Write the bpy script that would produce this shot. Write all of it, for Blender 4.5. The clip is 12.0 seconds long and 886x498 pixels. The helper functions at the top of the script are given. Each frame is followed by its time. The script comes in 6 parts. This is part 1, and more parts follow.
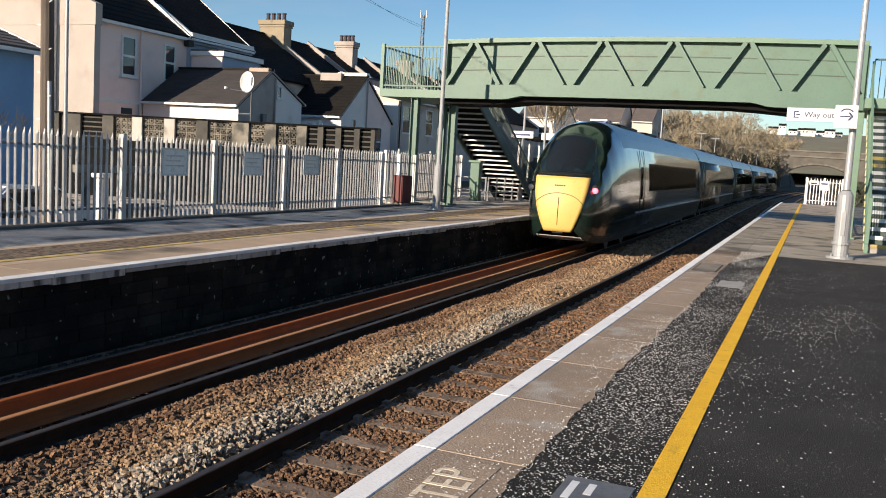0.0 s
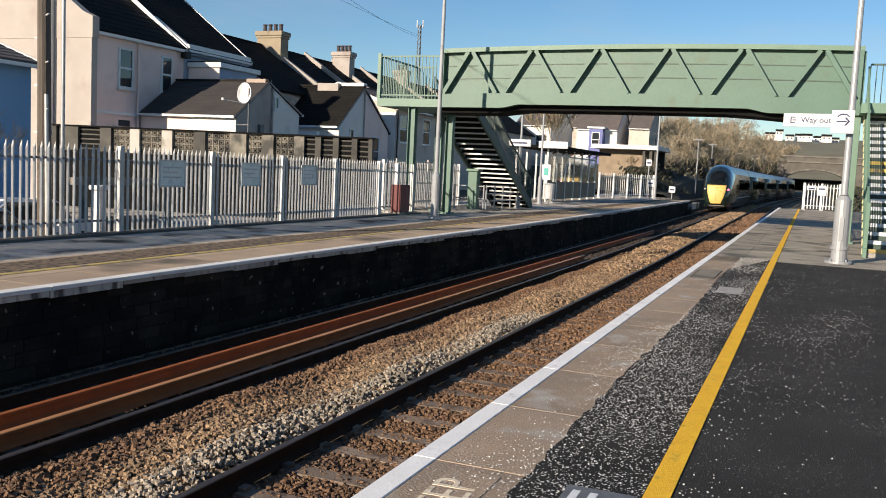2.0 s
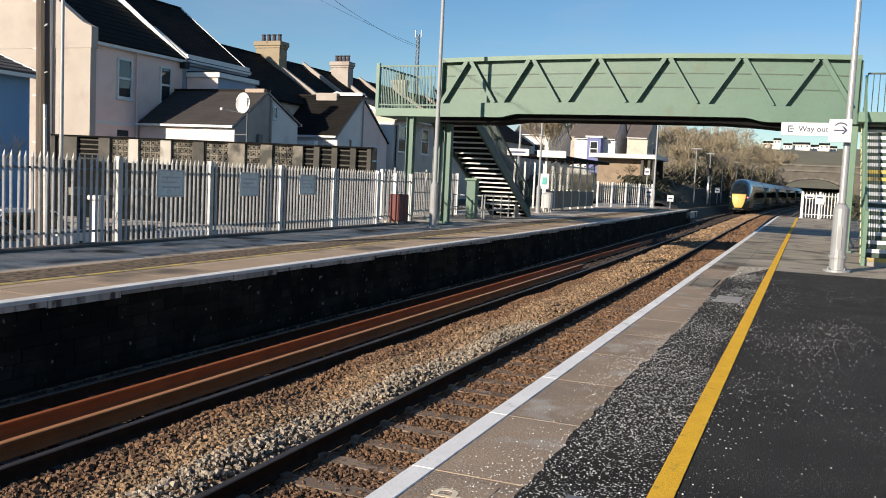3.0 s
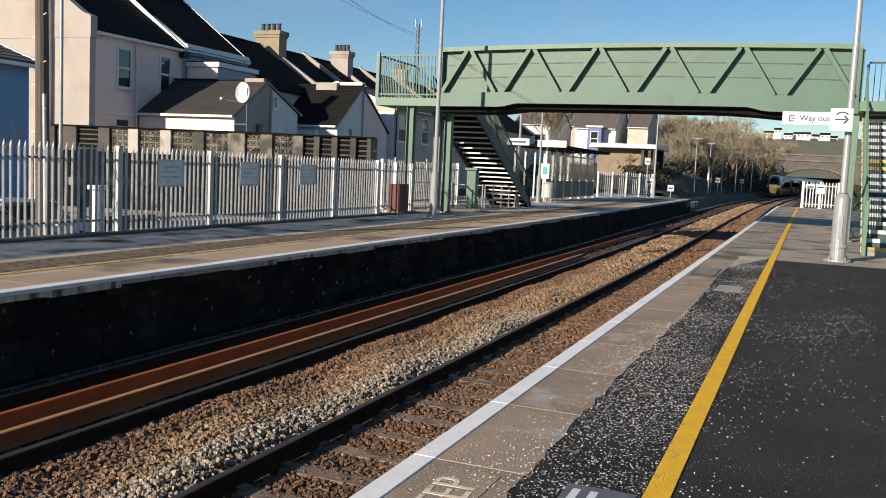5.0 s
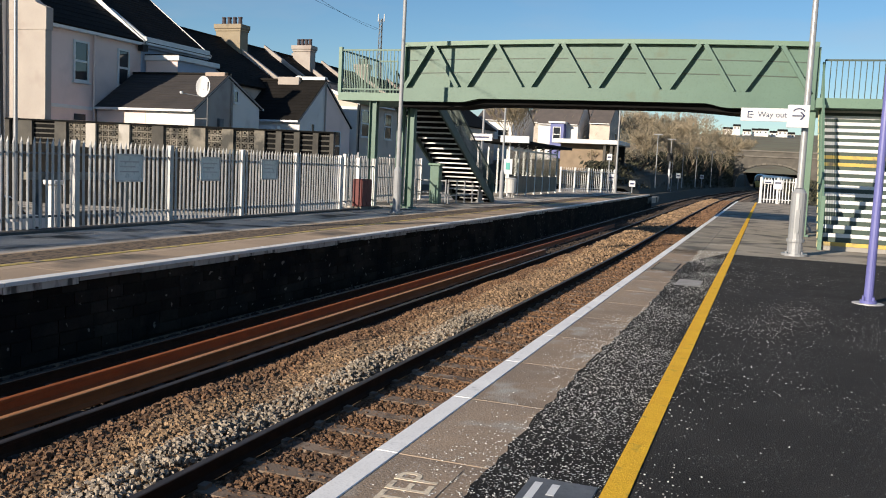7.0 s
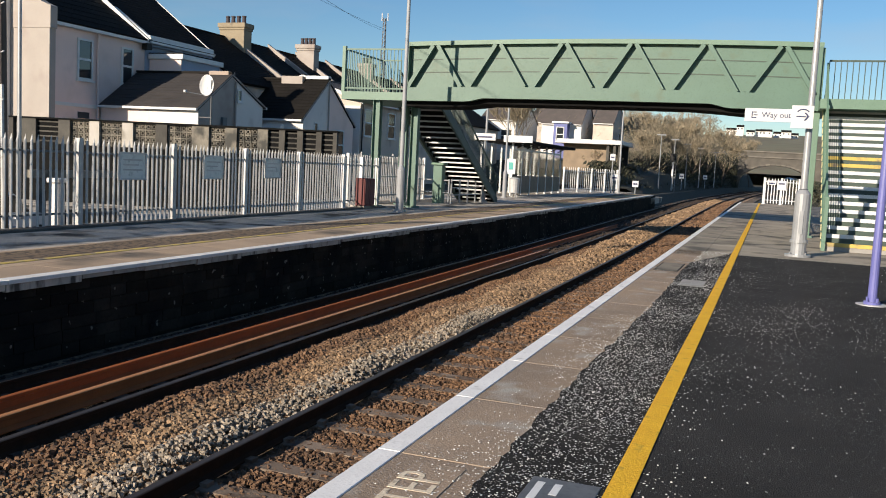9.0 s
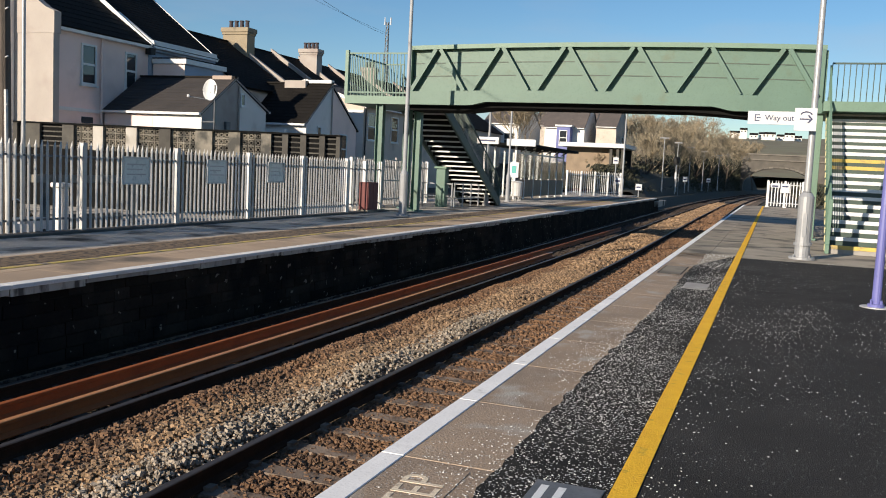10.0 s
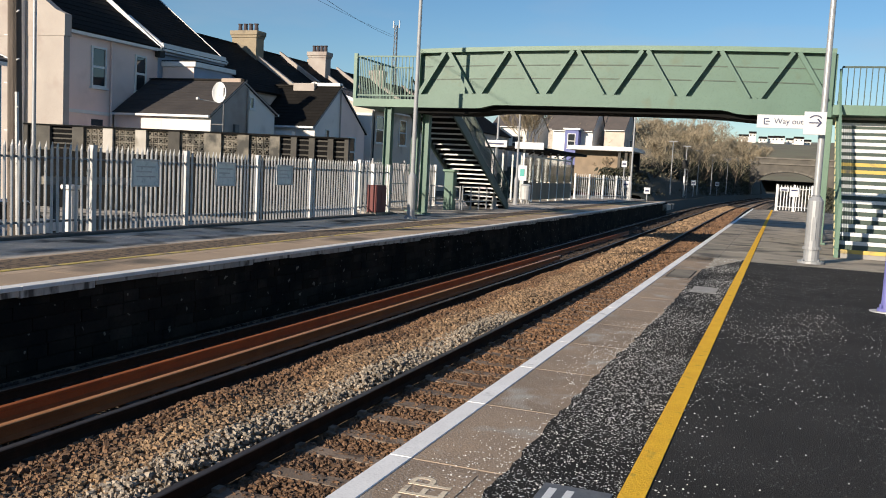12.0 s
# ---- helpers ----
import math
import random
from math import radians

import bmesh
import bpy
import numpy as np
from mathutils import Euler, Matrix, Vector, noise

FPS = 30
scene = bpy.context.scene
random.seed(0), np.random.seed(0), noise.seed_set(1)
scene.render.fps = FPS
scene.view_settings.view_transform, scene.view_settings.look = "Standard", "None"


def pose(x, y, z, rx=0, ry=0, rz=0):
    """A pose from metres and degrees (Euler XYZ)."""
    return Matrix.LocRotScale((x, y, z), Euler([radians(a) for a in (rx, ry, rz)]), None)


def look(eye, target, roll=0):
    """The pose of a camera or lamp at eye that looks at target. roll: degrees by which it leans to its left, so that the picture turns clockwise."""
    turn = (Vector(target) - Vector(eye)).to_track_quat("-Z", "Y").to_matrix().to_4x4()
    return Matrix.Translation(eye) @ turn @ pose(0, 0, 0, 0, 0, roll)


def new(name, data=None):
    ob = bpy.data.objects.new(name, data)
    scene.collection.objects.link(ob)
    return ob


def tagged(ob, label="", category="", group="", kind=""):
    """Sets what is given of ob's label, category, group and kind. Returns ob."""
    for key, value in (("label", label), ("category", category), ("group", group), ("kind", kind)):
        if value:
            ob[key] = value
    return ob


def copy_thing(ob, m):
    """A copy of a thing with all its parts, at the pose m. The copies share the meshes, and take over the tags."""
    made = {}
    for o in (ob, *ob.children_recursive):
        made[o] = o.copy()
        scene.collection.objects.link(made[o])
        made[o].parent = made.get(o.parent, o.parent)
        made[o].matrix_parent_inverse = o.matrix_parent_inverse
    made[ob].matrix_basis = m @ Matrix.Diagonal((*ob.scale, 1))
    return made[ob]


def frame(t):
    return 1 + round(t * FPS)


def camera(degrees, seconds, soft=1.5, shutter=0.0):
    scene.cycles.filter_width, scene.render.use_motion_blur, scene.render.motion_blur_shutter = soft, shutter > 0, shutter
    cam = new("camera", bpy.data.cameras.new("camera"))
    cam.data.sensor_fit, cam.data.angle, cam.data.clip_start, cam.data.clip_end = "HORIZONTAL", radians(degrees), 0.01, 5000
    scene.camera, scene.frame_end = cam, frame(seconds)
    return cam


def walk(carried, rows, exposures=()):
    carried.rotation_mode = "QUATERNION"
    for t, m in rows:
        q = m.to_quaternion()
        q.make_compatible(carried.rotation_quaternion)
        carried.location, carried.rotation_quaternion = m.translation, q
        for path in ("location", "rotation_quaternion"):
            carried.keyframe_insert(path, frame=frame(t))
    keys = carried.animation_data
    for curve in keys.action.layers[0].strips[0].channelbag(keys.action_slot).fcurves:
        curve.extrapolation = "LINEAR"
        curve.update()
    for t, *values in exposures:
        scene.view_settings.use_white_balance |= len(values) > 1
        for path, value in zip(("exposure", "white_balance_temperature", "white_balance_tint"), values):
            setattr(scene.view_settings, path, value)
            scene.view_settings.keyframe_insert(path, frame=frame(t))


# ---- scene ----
cam = camera(53.36, 12.0, soft=1.0, shutter=0.0)
EYE = (0.0, 0.0, 1.6)
TURNS = (                                # seconds, yaw, pitch, roll, sway of the hand-held camera
    (0.0, 22.737, -5.814, -3.338, 0.004, -0.037, 0.012),
    (0.5, 22.808, -5.903, -3.203, -0.001, -0.024, 0.015),
    (1.0, 22.551, -5.502, -3.367, -0.004, -0.011, 0.006),
    (1.5, 22.385, -5.279, -3.085, 0.003, -0.015, 0.011),
    (2.0, 22.600, -5.232, -2.775, 0.004, -0.022, 0.012),
    (2.5, 22.672, -5.329, -2.474, 0.008, -0.029, 0.015),
    (3.0, 22.508, -4.626, -2.672, 0.008, -0.019, 0.014),
    (5.0, 22.515, -5.274, -2.651, -0.003, -0.009, 0.005),
    (5.5, 22.031, -5.313, -2.728, -0.007, 0.013, -0.002),
    (6.0, 20.947, -5.506, -2.676, -0.007, 0.020, -0.005),
    (6.5, 20.118, -5.332, -2.882, -0.002, 0.011, -0.004),
    (7.0, 20.143, -5.457, -2.730, 0.001, 0.006, -0.001),
    (9.0, 20.345, -5.489, -2.943, -0.005, 0.014, -0.007),
    (9.5, 20.396, -5.163, -2.796, -0.005, 0.011, -0.007),
    (10.0, 20.549, -5.257, -2.780, -0.002, 0.013, -0.009),
    (10.5, 20.910, -5.017, -2.678, -0.001, -0.004, -0.002),
    (11.0, 20.934, -5.224, -2.816, -0.001, 0.006, -0.007),
    (11.5, 21.151, -5.033, -2.800, -0.001, 0.003, -0.007),
    (12.0, 21.072, -5.091, -2.912, -0.002, 0.003, -0.009),
)
walk(cam, [(t, pose(EYE[0] + dx, EYE[1] + dy, EYE[2] + dz, 90 + pitch, roll, yaw)) for t, yaw, pitch, roll, dx, dy, dz in TURNS],
     exposures=((0.0, 0.67, 6480, 13), (0.8, 0.66, 6430, 13), (1.6, 0.61, 6350, 12), (3.0, 0.57, 6280, 11), (5.0, 0.47, 6260, 11), (12.0, 0.47, 6250, 11)))

# ---- daylight: low winter sun from behind the platform, clear sky ----
SUN_ELEV, SUN_SIDE = 18.3, 23.0          # degrees; side: how far the light heads to +x from +y
sun_way = Vector((math.sin(radians(SUN_SIDE)) * math.cos(radians(SUN_ELEV)),
                  math.cos(radians(SUN_SIDE)) * math.cos(radians(SUN_ELEV)), -math.sin(radians(SUN_ELEV))))
world = bpy.data.worlds.new("sky")
scene.world = world
world.use_nodes = True
wn = world.node_tree
sky = wn.nodes.new("ShaderNodeTexSky")
sky.sky_type, sky.sun_disc = "NISHITA", False
sky.sun_elevation = radians(SUN_ELEV)
sky.sun_rotation = radians(180 + SUN_SIDE)
sky.air_density, sky.dust_density, sky.ozone_density = 1.0, 0.1, 3.0
wn.nodes["Background"].inputs["Strength"].default_value = 0.076
# thin cloud veils
wco = wn.nodes.new("ShaderNodeTexCoord")
wmap = wn.nodes.new("ShaderNodeMapping")
wmap.inputs["Scale"].default_value = (1.2, 1.2, 5.0)
wnoise = wn.nodes.new("ShaderNodeTexNoise")
wnoise.inputs["Scale"].default_value, wnoise.inputs["Detail"].default_value = 2.2, 6.0
wramp = wn.nodes.new("ShaderNodeValToRGB")
wramp.color_ramp.elements[0].position, wramp.color_ramp.elements[1].position = 0.5, 0.8
wmix = wn.nodes.new("ShaderNodeMix")
wmix.data_type = "RGBA"
wmix.inputs["B"].default_value = (4.6, 4.8, 5.2, 1)
wscale = wn.nodes.new("ShaderNodeMath")
wscale.operation = "MULTIPLY"
wscale.inputs[1].default_value = 0.45
wn.links.new(wco.outputs["Generated"], wmap.inputs["Vector"])
wn.links.new(wmap.outputs["Vector"], wnoise.inputs["Vector"])
wn.links.new(wnoise.outputs["Fac"], wramp.inputs["Fac"])
wn.links.new(wramp.outputs["Color"], wscale.inputs[0])
wn.links.new(wscale.outputs[0], wmix.inputs["Factor"])
wsat = wn.nodes.new("ShaderNodeHueSaturation")
wsat.inputs["Saturation"].default_value = 1.16
wn.links.new(sky.outputs["Color"], wsat.inputs["Color"])
wn.links.new(wsat.outputs["Color"], wmix.inputs["A"])
wn.links.new(wmix.outputs["Result"], wn.nodes["Background"].inputs["Color"])

sun = new("sun", bpy.data.lights.new("sun", "SUN"))
sun.data.energy, sun.data.angle, sun.data.color = 5.0, radians(0.55), (1.0, 0.85, 0.66)
sun.matrix_world = look((0, 0, 30), tuple(Vector((0, 0, 30)) + sun_way))


# ---- materials ----
def material(name, a, b, scale=3.0, rough=0.8, metal=0.0, bump=0.2, fine=40.0, spec=0.5,
             dirt=None, dirt_scale=0.7, dirt_at=0.58, island=0.0, obj=0.0, stretch=(1, 1, 1), coat=0.0, speck=None,
             speck_scale=60.0, speck_at=0.7):
    """Two tones mixed by a broad and a fine noise, with fine relief and optional dirt and specks."""
    m = bpy.data.materials.new(name)
    m.use_nodes = True
    nt = m.node_tree
    bsdf = nt.nodes["Principled BSDF"]
    co = nt.nodes.new("ShaderNodeTexCoord")
    mp = nt.nodes.new("ShaderNodeMapping")
    mp.inputs["Scale"].default_value = stretch
    if name.startswith(("train", "wheel", "black_rubber")):      # things that travel keep their grain with them
        nt.links.new(co.outputs["Object"], mp.inputs["Vector"])
    else:
        nt.links.new(nt.nodes.new("ShaderNodeNewGeometry").outputs["Position"], mp.inputs["Vector"])

    def noise_at(s, detail=6.0):
        n = nt.nodes.new("ShaderNodeTexNoise")
        n.inputs["Scale"].default_value, n.inputs["Detail"].default_value = s, detail
        nt.links.new(mp.outputs["Vector"], n.inputs["Vector"])
        return n

    def mix(fac, x, y):
        k = nt.nodes.new("ShaderNodeMix")
        k.data_type = "RGBA"
        for sock, v in (("Factor", fac), ("A", x), ("B", y)):
            if isinstance(v, (tuple, float)):
                k.inputs[sock].default_value = (*v, 1) if isinstance(v, tuple) else v
            else:
                nt.links.new(v, k.inputs[sock])
        return k.outputs["Result"]

    def ramp(src, lo, hi):
        r = nt.nodes.new("ShaderNodeMapRange")
        r.inputs["From Min"].default_value, r.inputs["From Max"].default_value = lo, hi
        nt.links.new(src, r.inputs["Value"])
        return r.outputs["Result"]

    broad, grain = noise_at(scale), noise_at(fine, 4.0)
    col = mix(ramp(broad.outputs["Fac"], 0.3, 0.7), a, b)
    dark = tuple(c * 0.62 for c in a)
    col = mix(ramp(grain.outputs["Fac"], 0.55, 0.95), col, dark)
    if island or obj:
        if island:
            g = nt.nodes.new("ShaderNodeNewGeometry")
            rnd = g.outputs["Random Per Island"]
        else:
            g = nt.nodes.new("ShaderNodeObjectInfo")
            rnd = g.outputs["Random"]
        hs = nt.nodes.new("ShaderNodeHueSaturation")
        k = max(island, obj)
        nt.links.new(ramp(rnd, 0.0, 1.0), hs.inputs["Fac"])
        hs.inputs["Fac"].default_value = 1.0
        v = nt.nodes.new("ShaderNodeMapRange")
        v.inputs["To Min"].default_value, v.inputs["To Max"].default_value = 1 - k, 1 + k
        nt.links.new(rnd, v.inputs["Value"])
        for l in list(hs.inputs["Fac"].links):
            nt.links.remove(l)
        nt.links.new(v.outputs["Result"], hs.inputs["Value"])
        nt.links.new(col, hs.inputs["Color"])
        col = hs.outputs["Color"]
    if dirt:
        d = noise_at(dirt_scale, 8.0)
        col = mix(ramp(d.outputs["Fac"], dirt_at - 0.06, dirt_at + 0.08), col, dirt)
    if speck:
        s = noise_at(speck_scale, 1.0)
        s2 = noise_at(0.9, 3.0)
        both = nt.nodes.new("ShaderNodeMath")
        both.operation = "MULTIPLY_ADD"
        both.inputs[1].default_value = 0.22
        nt.links.new(s2.outputs["Fac"], both.inputs[0])
        nt.links.new(s.outputs["Fac"], both.inputs[2])
        col = mix(ramp(both.outputs[0], speck_at + 0.11, speck_at + 0.14), col, speck)
    nt.links.new(col, bsdf.inputs["Base Color"])
    bsdf.inputs["Metallic"].default_value = metal
    bsdf.inputs["Specular IOR Level"].default_value = spec
    bsdf.inputs["Coat Weight"].default_value = coat
    bsdf.inputs["Coat Roughness"].default_value = 0.08
    rr = nt.nodes.new("ShaderNodeMapRange")
    rr.inputs["To Min"].default_value, rr.inputs["To Max"].default_value = max(0.02, rough - 0.1), min(1, rough + 0.1)
    nt.links.new(grain.outputs["Fac"], rr.inputs["Value"])
    nt.links.new(rr.outputs["Result"], bsdf.inputs["Roughness"])
    if bump:
        bp = nt.nodes.new("ShaderNodeBump")
        bp.inputs["Strength"].default_value, bp.inputs["Distance"].default_value = bump, 0.02
        nt.links.new(grain.outputs["Fac"], bp.inputs["Height"])
        nt.links.new(bp.outputs["Normal"], bsdf.inputs["Normal"])
    return m


def glass(name, tint=(0.02, 0.025, 0.03), rough=0.05, clear=False):
    m = bpy.data.materials.new(name)
    m.use_nodes = True
    b = m.node_tree.nodes["Principled BSDF"]
    b.inputs["Base Color"].default_value = (*tint, 1)
    b.inputs["Roughness"].default_value = rough
    b.inputs["Specular IOR Level"].default_value = 0.5 if clear else 0.8
    b.inputs["Transmission Weight"].default_value = 1.0 if clear else 0.0
    return m


def glow(name, colour, strength):
    m = bpy.data.materials.new(name)
    m.use_nodes = True
    b = m.node_tree.nodes["Principled BSDF"]
    b.inputs["Base Color"].default_value = (*colour, 1)
    b.inputs["Emission Color"].default_value = (*colour, 1)
    b.inputs["Emission Strength"].default_value = strength
    return m


M = {
    "asphalt": material("asphalt", (0.034, 0.033, 0.031), (0.050, 0.048, 0.045), 1.2, 0.95, spec=0.1, bump=0.6, fine=90,
                        speck=(0.42, 0.42, 0.40), speck_scale=70, speck_at=0.70),
    "asphalt_speck": material("asphalt_worn", (0.021, 0.020, 0.019), (0.036, 0.035, 0.032), 1.5, 0.95, spec=0.08, bump=0.6, fine=90,
                              speck=(0.6, 0.6, 0.57), speck_scale=64, speck_at=0.645),
    "slab": material("paving_slab", (0.36, 0.27, 0.19), (0.28, 0.22, 0.165), 2.0, 0.9, spec=0.12, bump=0.3, fine=60, obj=0.12,
                     dirt=(0.42, 0.39, 0.34), dirt_scale=2.2, dirt_at=0.62, speck=(0.6, 0.58, 0.55), speck_scale=80, speck_at=0.68),
    "slab_far": material("weathered_paving", (0.36, 0.315, 0.25), (0.26, 0.235, 0.195), 0.8, 0.92, spec=0.12, bump=0.3, fine=50, obj=0.22,
                         dirt=(0.13, 0.12, 0.105), dirt_scale=0.9, dirt_at=0.57),
    "white_paint": material("white_paint", (0.88, 0.87, 0.84), (0.80, 0.79, 0.76), 4, 0.8, spec=0.1, bump=0.08, fine=60,
                            dirt=(0.34, 0.33, 0.31), dirt_scale=5, dirt_at=0.68),
    "white_worn": material("worn_white_paint", (0.80, 0.79, 0.76), (0.66, 0.64, 0.60), 3, 0.85, spec=0.1, bump=0.3, fine=50,
                           dirt=(0.20, 0.195, 0.18), dirt_scale=2.5, dirt_at=0.70),
    "whitewash": material("stained_whitewash", (0.55, 0.52, 0.46), (0.36, 0.34, 0.30), 2.6, 0.9, bump=0.5, fine=30, obj=0.25,
                          dirt=(0.09, 0.085, 0.075), dirt_scale=5.5, dirt_at=0.57, stretch=(1, 1, 0.35)),
    "yellow_paint": material("yellow_paint", (0.90, 0.53, 0.04), (0.82, 0.45, 0.035), 5, 0.8, spec=0.15, bump=0.35, fine=70,
                             dirt=(0.45, 0.29, 0.05), dirt_scale=9, dirt_at=0.66),
    "yellow_faded": material("faded_yellow_paint", (0.62, 0.45, 0.10), (0.46, 0.35, 0.12), 3, 0.8, bump=0.3, fine=60,
                             dirt=(0.19, 0.16, 0.12), dirt_scale=3, dirt_at=0.55),
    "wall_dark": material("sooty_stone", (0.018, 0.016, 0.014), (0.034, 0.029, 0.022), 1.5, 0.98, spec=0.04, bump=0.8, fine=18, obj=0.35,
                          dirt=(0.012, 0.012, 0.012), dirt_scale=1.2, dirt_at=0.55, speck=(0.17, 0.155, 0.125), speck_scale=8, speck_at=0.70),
    "ballast_bed": material("ballast_bed", (0.16, 0.11, 0.065), (0.22, 0.155, 0.095), 2.5, 0.95, bump=1.0, fine=26,
                            dirt=(0.05, 0.038, 0.028), dirt_scale=9, dirt_at=0.52),
    "stone_tan": material("ballast_stone", (0.31, 0.205, 0.115), (0.21, 0.14, 0.085), 0.8, 0.9, bump=0.4, fine=60, island=0.45),
    "stone_brown": material("rusty_ballast_stone", (0.20, 0.11, 0.055), (0.125, 0.075, 0.045), 0.8, 0.9, bump=0.4, fine=60, island=0.45),
    "stone_grey": material("clean_ballast_stone", (0.36, 0.30, 0.23), (0.27, 0.23, 0.175), 0.8, 0.85, bump=0.4, fine=60, island=0.4),
    "stone_dark": material("dark_ballast_stone", (0.030, 0.022, 0.017), (0.05, 0.034, 0.024), 0.8, 0.9, bump=0.4, fine=60, island=0.4),
    "sleeper": material("concrete_sleeper", (0.25, 0.19, 0.14), (0.17, 0.125, 0.09), 2, 0.9, bump=0.4, fine=40, obj=0.15,
                        dirt=(0.09, 0.06, 0.04), dirt_scale=4, dirt_at=0.55),
    "sleeper_dark": material("dark_sleeper", (0.05, 0.035, 0.025), (0.035, 0.026, 0.02), 2, 0.9, bump=0.4, fine=40, obj=0.15),
    "rail_side": material("rusted_rail", (0.045, 0.024, 0.014), (0.028, 0.017, 0.011), 6, 0.92, 0.0, spec=0.12, bump=0.4, fine=70),
    "rail_head": material("polished_rail_head", (0.15, 0.115, 0.09), (0.11, 0.085, 0.065), 3, 0.5, 0.8, bump=0.05, fine=60),
    # bright orange puts the sun's highlight on the rail head into the colour
    "spare_rail_head": material("sunlit_spare_rail_head", (0.80, 0.36, 0.14), (0.66, 0.27, 0.09), 3, 0.42, 0.35, bump=0.05, fine=60),
    "spare_rail": material("orange_rusted_rail", (0.38, 0.105, 0.02), (0.28, 0.075, 0.015), 3, 0.7, 0.1, bump=0.15, fine=40),
    "green": material("green_steel_paint", (0.088, 0.165, 0.124), (0.076, 0.145, 0.108), 1.1, 0.5, bump=0.05, fine=25,
                      dirt=(0.08, 0.12, 0.075), dirt_scale=1.3, dirt_at=0.66),
    "green_light": material("pale_green_steel_paint", (0.135, 0.225, 0.165), (0.115, 0.195, 0.14), 1.5, 0.5, bump=0.05, fine=25),
    "green_dark": material("dark_green_steel_paint", (0.055, 0.085, 0.065), (0.04, 0.062, 0.05), 2, 0.55, bump=0.1, fine=25),
    "black_under": material("near_black_tone", (0.012, 0.012, 0.012), (0.007, 0.007, 0.007), 2, 0.9, spec=0.1, bump=0.2, fine=25),
    "galv": material("galvanised_steel", (0.58, 0.575, 0.56), (0.46, 0.46, 0.455), 5, 0.5, 0.2, bump=0.08, fine=40, obj=0.12),
    "galv_dark": material("dull_grey_steel", (0.16, 0.165, 0.17), (0.11, 0.115, 0.12), 5, 0.55, 0.2, bump=0.1, fine=40),
    "galv_pale": material("pale_cover_plate", (0.36, 0.34, 0.31), (0.28, 0.265, 0.24), 5, 0.7, 0.0, bump=0.2, fine=40),
    "pole": material("painted_lamp_post", (0.36, 0.37, 0.38), (0.31, 0.32, 0.33), 4, 0.4, 0.2, bump=0.05, fine=30),
    "pole_blue": material("blue_painted_post", (0.16, 0.165, 0.42), (0.13, 0.135, 0.36), 4, 0.4, 0.0, bump=0.05, fine=30),
    "wood_pole": material("tarred_wood_pole", (0.13, 0.105, 0.085), (0.085, 0.07, 0.058), 2, 0.9, bump=0.6, fine=25, stretch=(6, 6, 0.6)),
    "sign_white": material("sign_enamel", (0.62, 0.63, 0.64), (0.58, 0.59, 0.60), 3, 0.35, bump=0.0, fine=30),
    "sign_blue": material("navy_sign_ink", (0.02, 0.025, 0.09), (0.02, 0.025, 0.08), 3, 0.5, bump=0.0, fine=30),
    "notice": material("faded_notice", (0.62, 0.66, 0.63), (0.74, 0.76, 0.73), 5, 0.4, bump=0.0, fine=18, dirt=(0.42, 0.47, 0.46), dirt_scale=7, dirt_at=0.62),
    "red_box": material("red_oxide_paint", (0.14, 0.025, 0.022), (0.10, 0.02, 0.018), 3, 0.6, bump=0.1, fine=30),
    "pink": material("pink_render", (0.88, 0.70, 0.63), (0.82, 0.65, 0.585), 0.7, 0.9, bump=0.25, fine=45,
                     dirt=(0.76, 0.60, 0.535), dirt_scale=0.8, dirt_at=0.63),
    "cream": material("cream_render", (0.62, 0.54, 0.46), (0.54, 0.47, 0.40), 0.8, 0.9, bump=0.3, fine=45, dirt=(0.42, 0.37, 0.31), dirt_scale=0.9, dirt_at=0.6),
    "stucco": material("pale_stucco", (0.43, 0.385, 0.345), (0.37, 0.33, 0.295), 0.8, 0.9, bump=0.35, fine=35, dirt=(0.33, 0.28, 0.25), dirt_scale=0.6, dirt_at=0.6),
    "white_render": material("white_render", (0.80, 0.77, 0.73), (0.72, 0.69, 0.65), 0.8, 0.9, bump=0.25, fine=45, dirt=(0.6, 0.57, 0.53), dirt_scale=0.8, dirt_at=0.66),
    "blue_render": material("blue_render", (0.20, 0.36, 0.56), (0.17, 0.31, 0.50), 0.9, 0.85, bump=0.25, fine=45),
    "pale_blue": material("pale_blue_render", (0.36, 0.43, 0.55), (0.32, 0.39, 0.50), 0.9, 0.85, bump=0.2, fine=45),
    "slate": material("slate_roof", (0.014, 0.013, 0.012), (0.022, 0.020, 0.018), 1.2, 0.9, spec=0.1, bump=0.5, fine=30, island=0.3, obj=0.3),
    "slate_grey": material("weathered_slate", (0.062, 0.056, 0.054), (0.045, 0.042, 0.042), 0.9, 0.85, spec=0.2, bump=0.5, fine=30),
    "slate_brown": material("brown_tile_roof", (0.12, 0.10, 0.09), (0.085, 0.075, 0.07), 1.2, 0.85, bump=0.5, fine=30),
    "chimney": material("rendered_chimney", (0.34, 0.28, 0.19), (0.27, 0.225, 0.16), 1.6, 0.9, bump=0.4, fine=35, dirt=(0.15, 0.13, 0.10), dirt_scale=1.5, dirt_at=0.6),
    "pot": material("chimney_pot_clay", (0.05, 0.045, 0.06), (0.07, 0.05, 0.045), 3, 0.8, bump=0.2, fine=30),
    "trim": material("white_trim_paint", (0.76, 0.76, 0.74), (0.68, 0.68, 0.66), 3, 0.5, bump=0.05, fine=30),
    "block": material("concrete_block", (0.27, 0.245, 0.20), (0.17, 0.155, 0.125), 2, 0.9, bump=0.4, fine=40, obj=0.2, dirt=(0.07, 0.068, 0.06), dirt_scale=1.6, dirt_at=0.54),
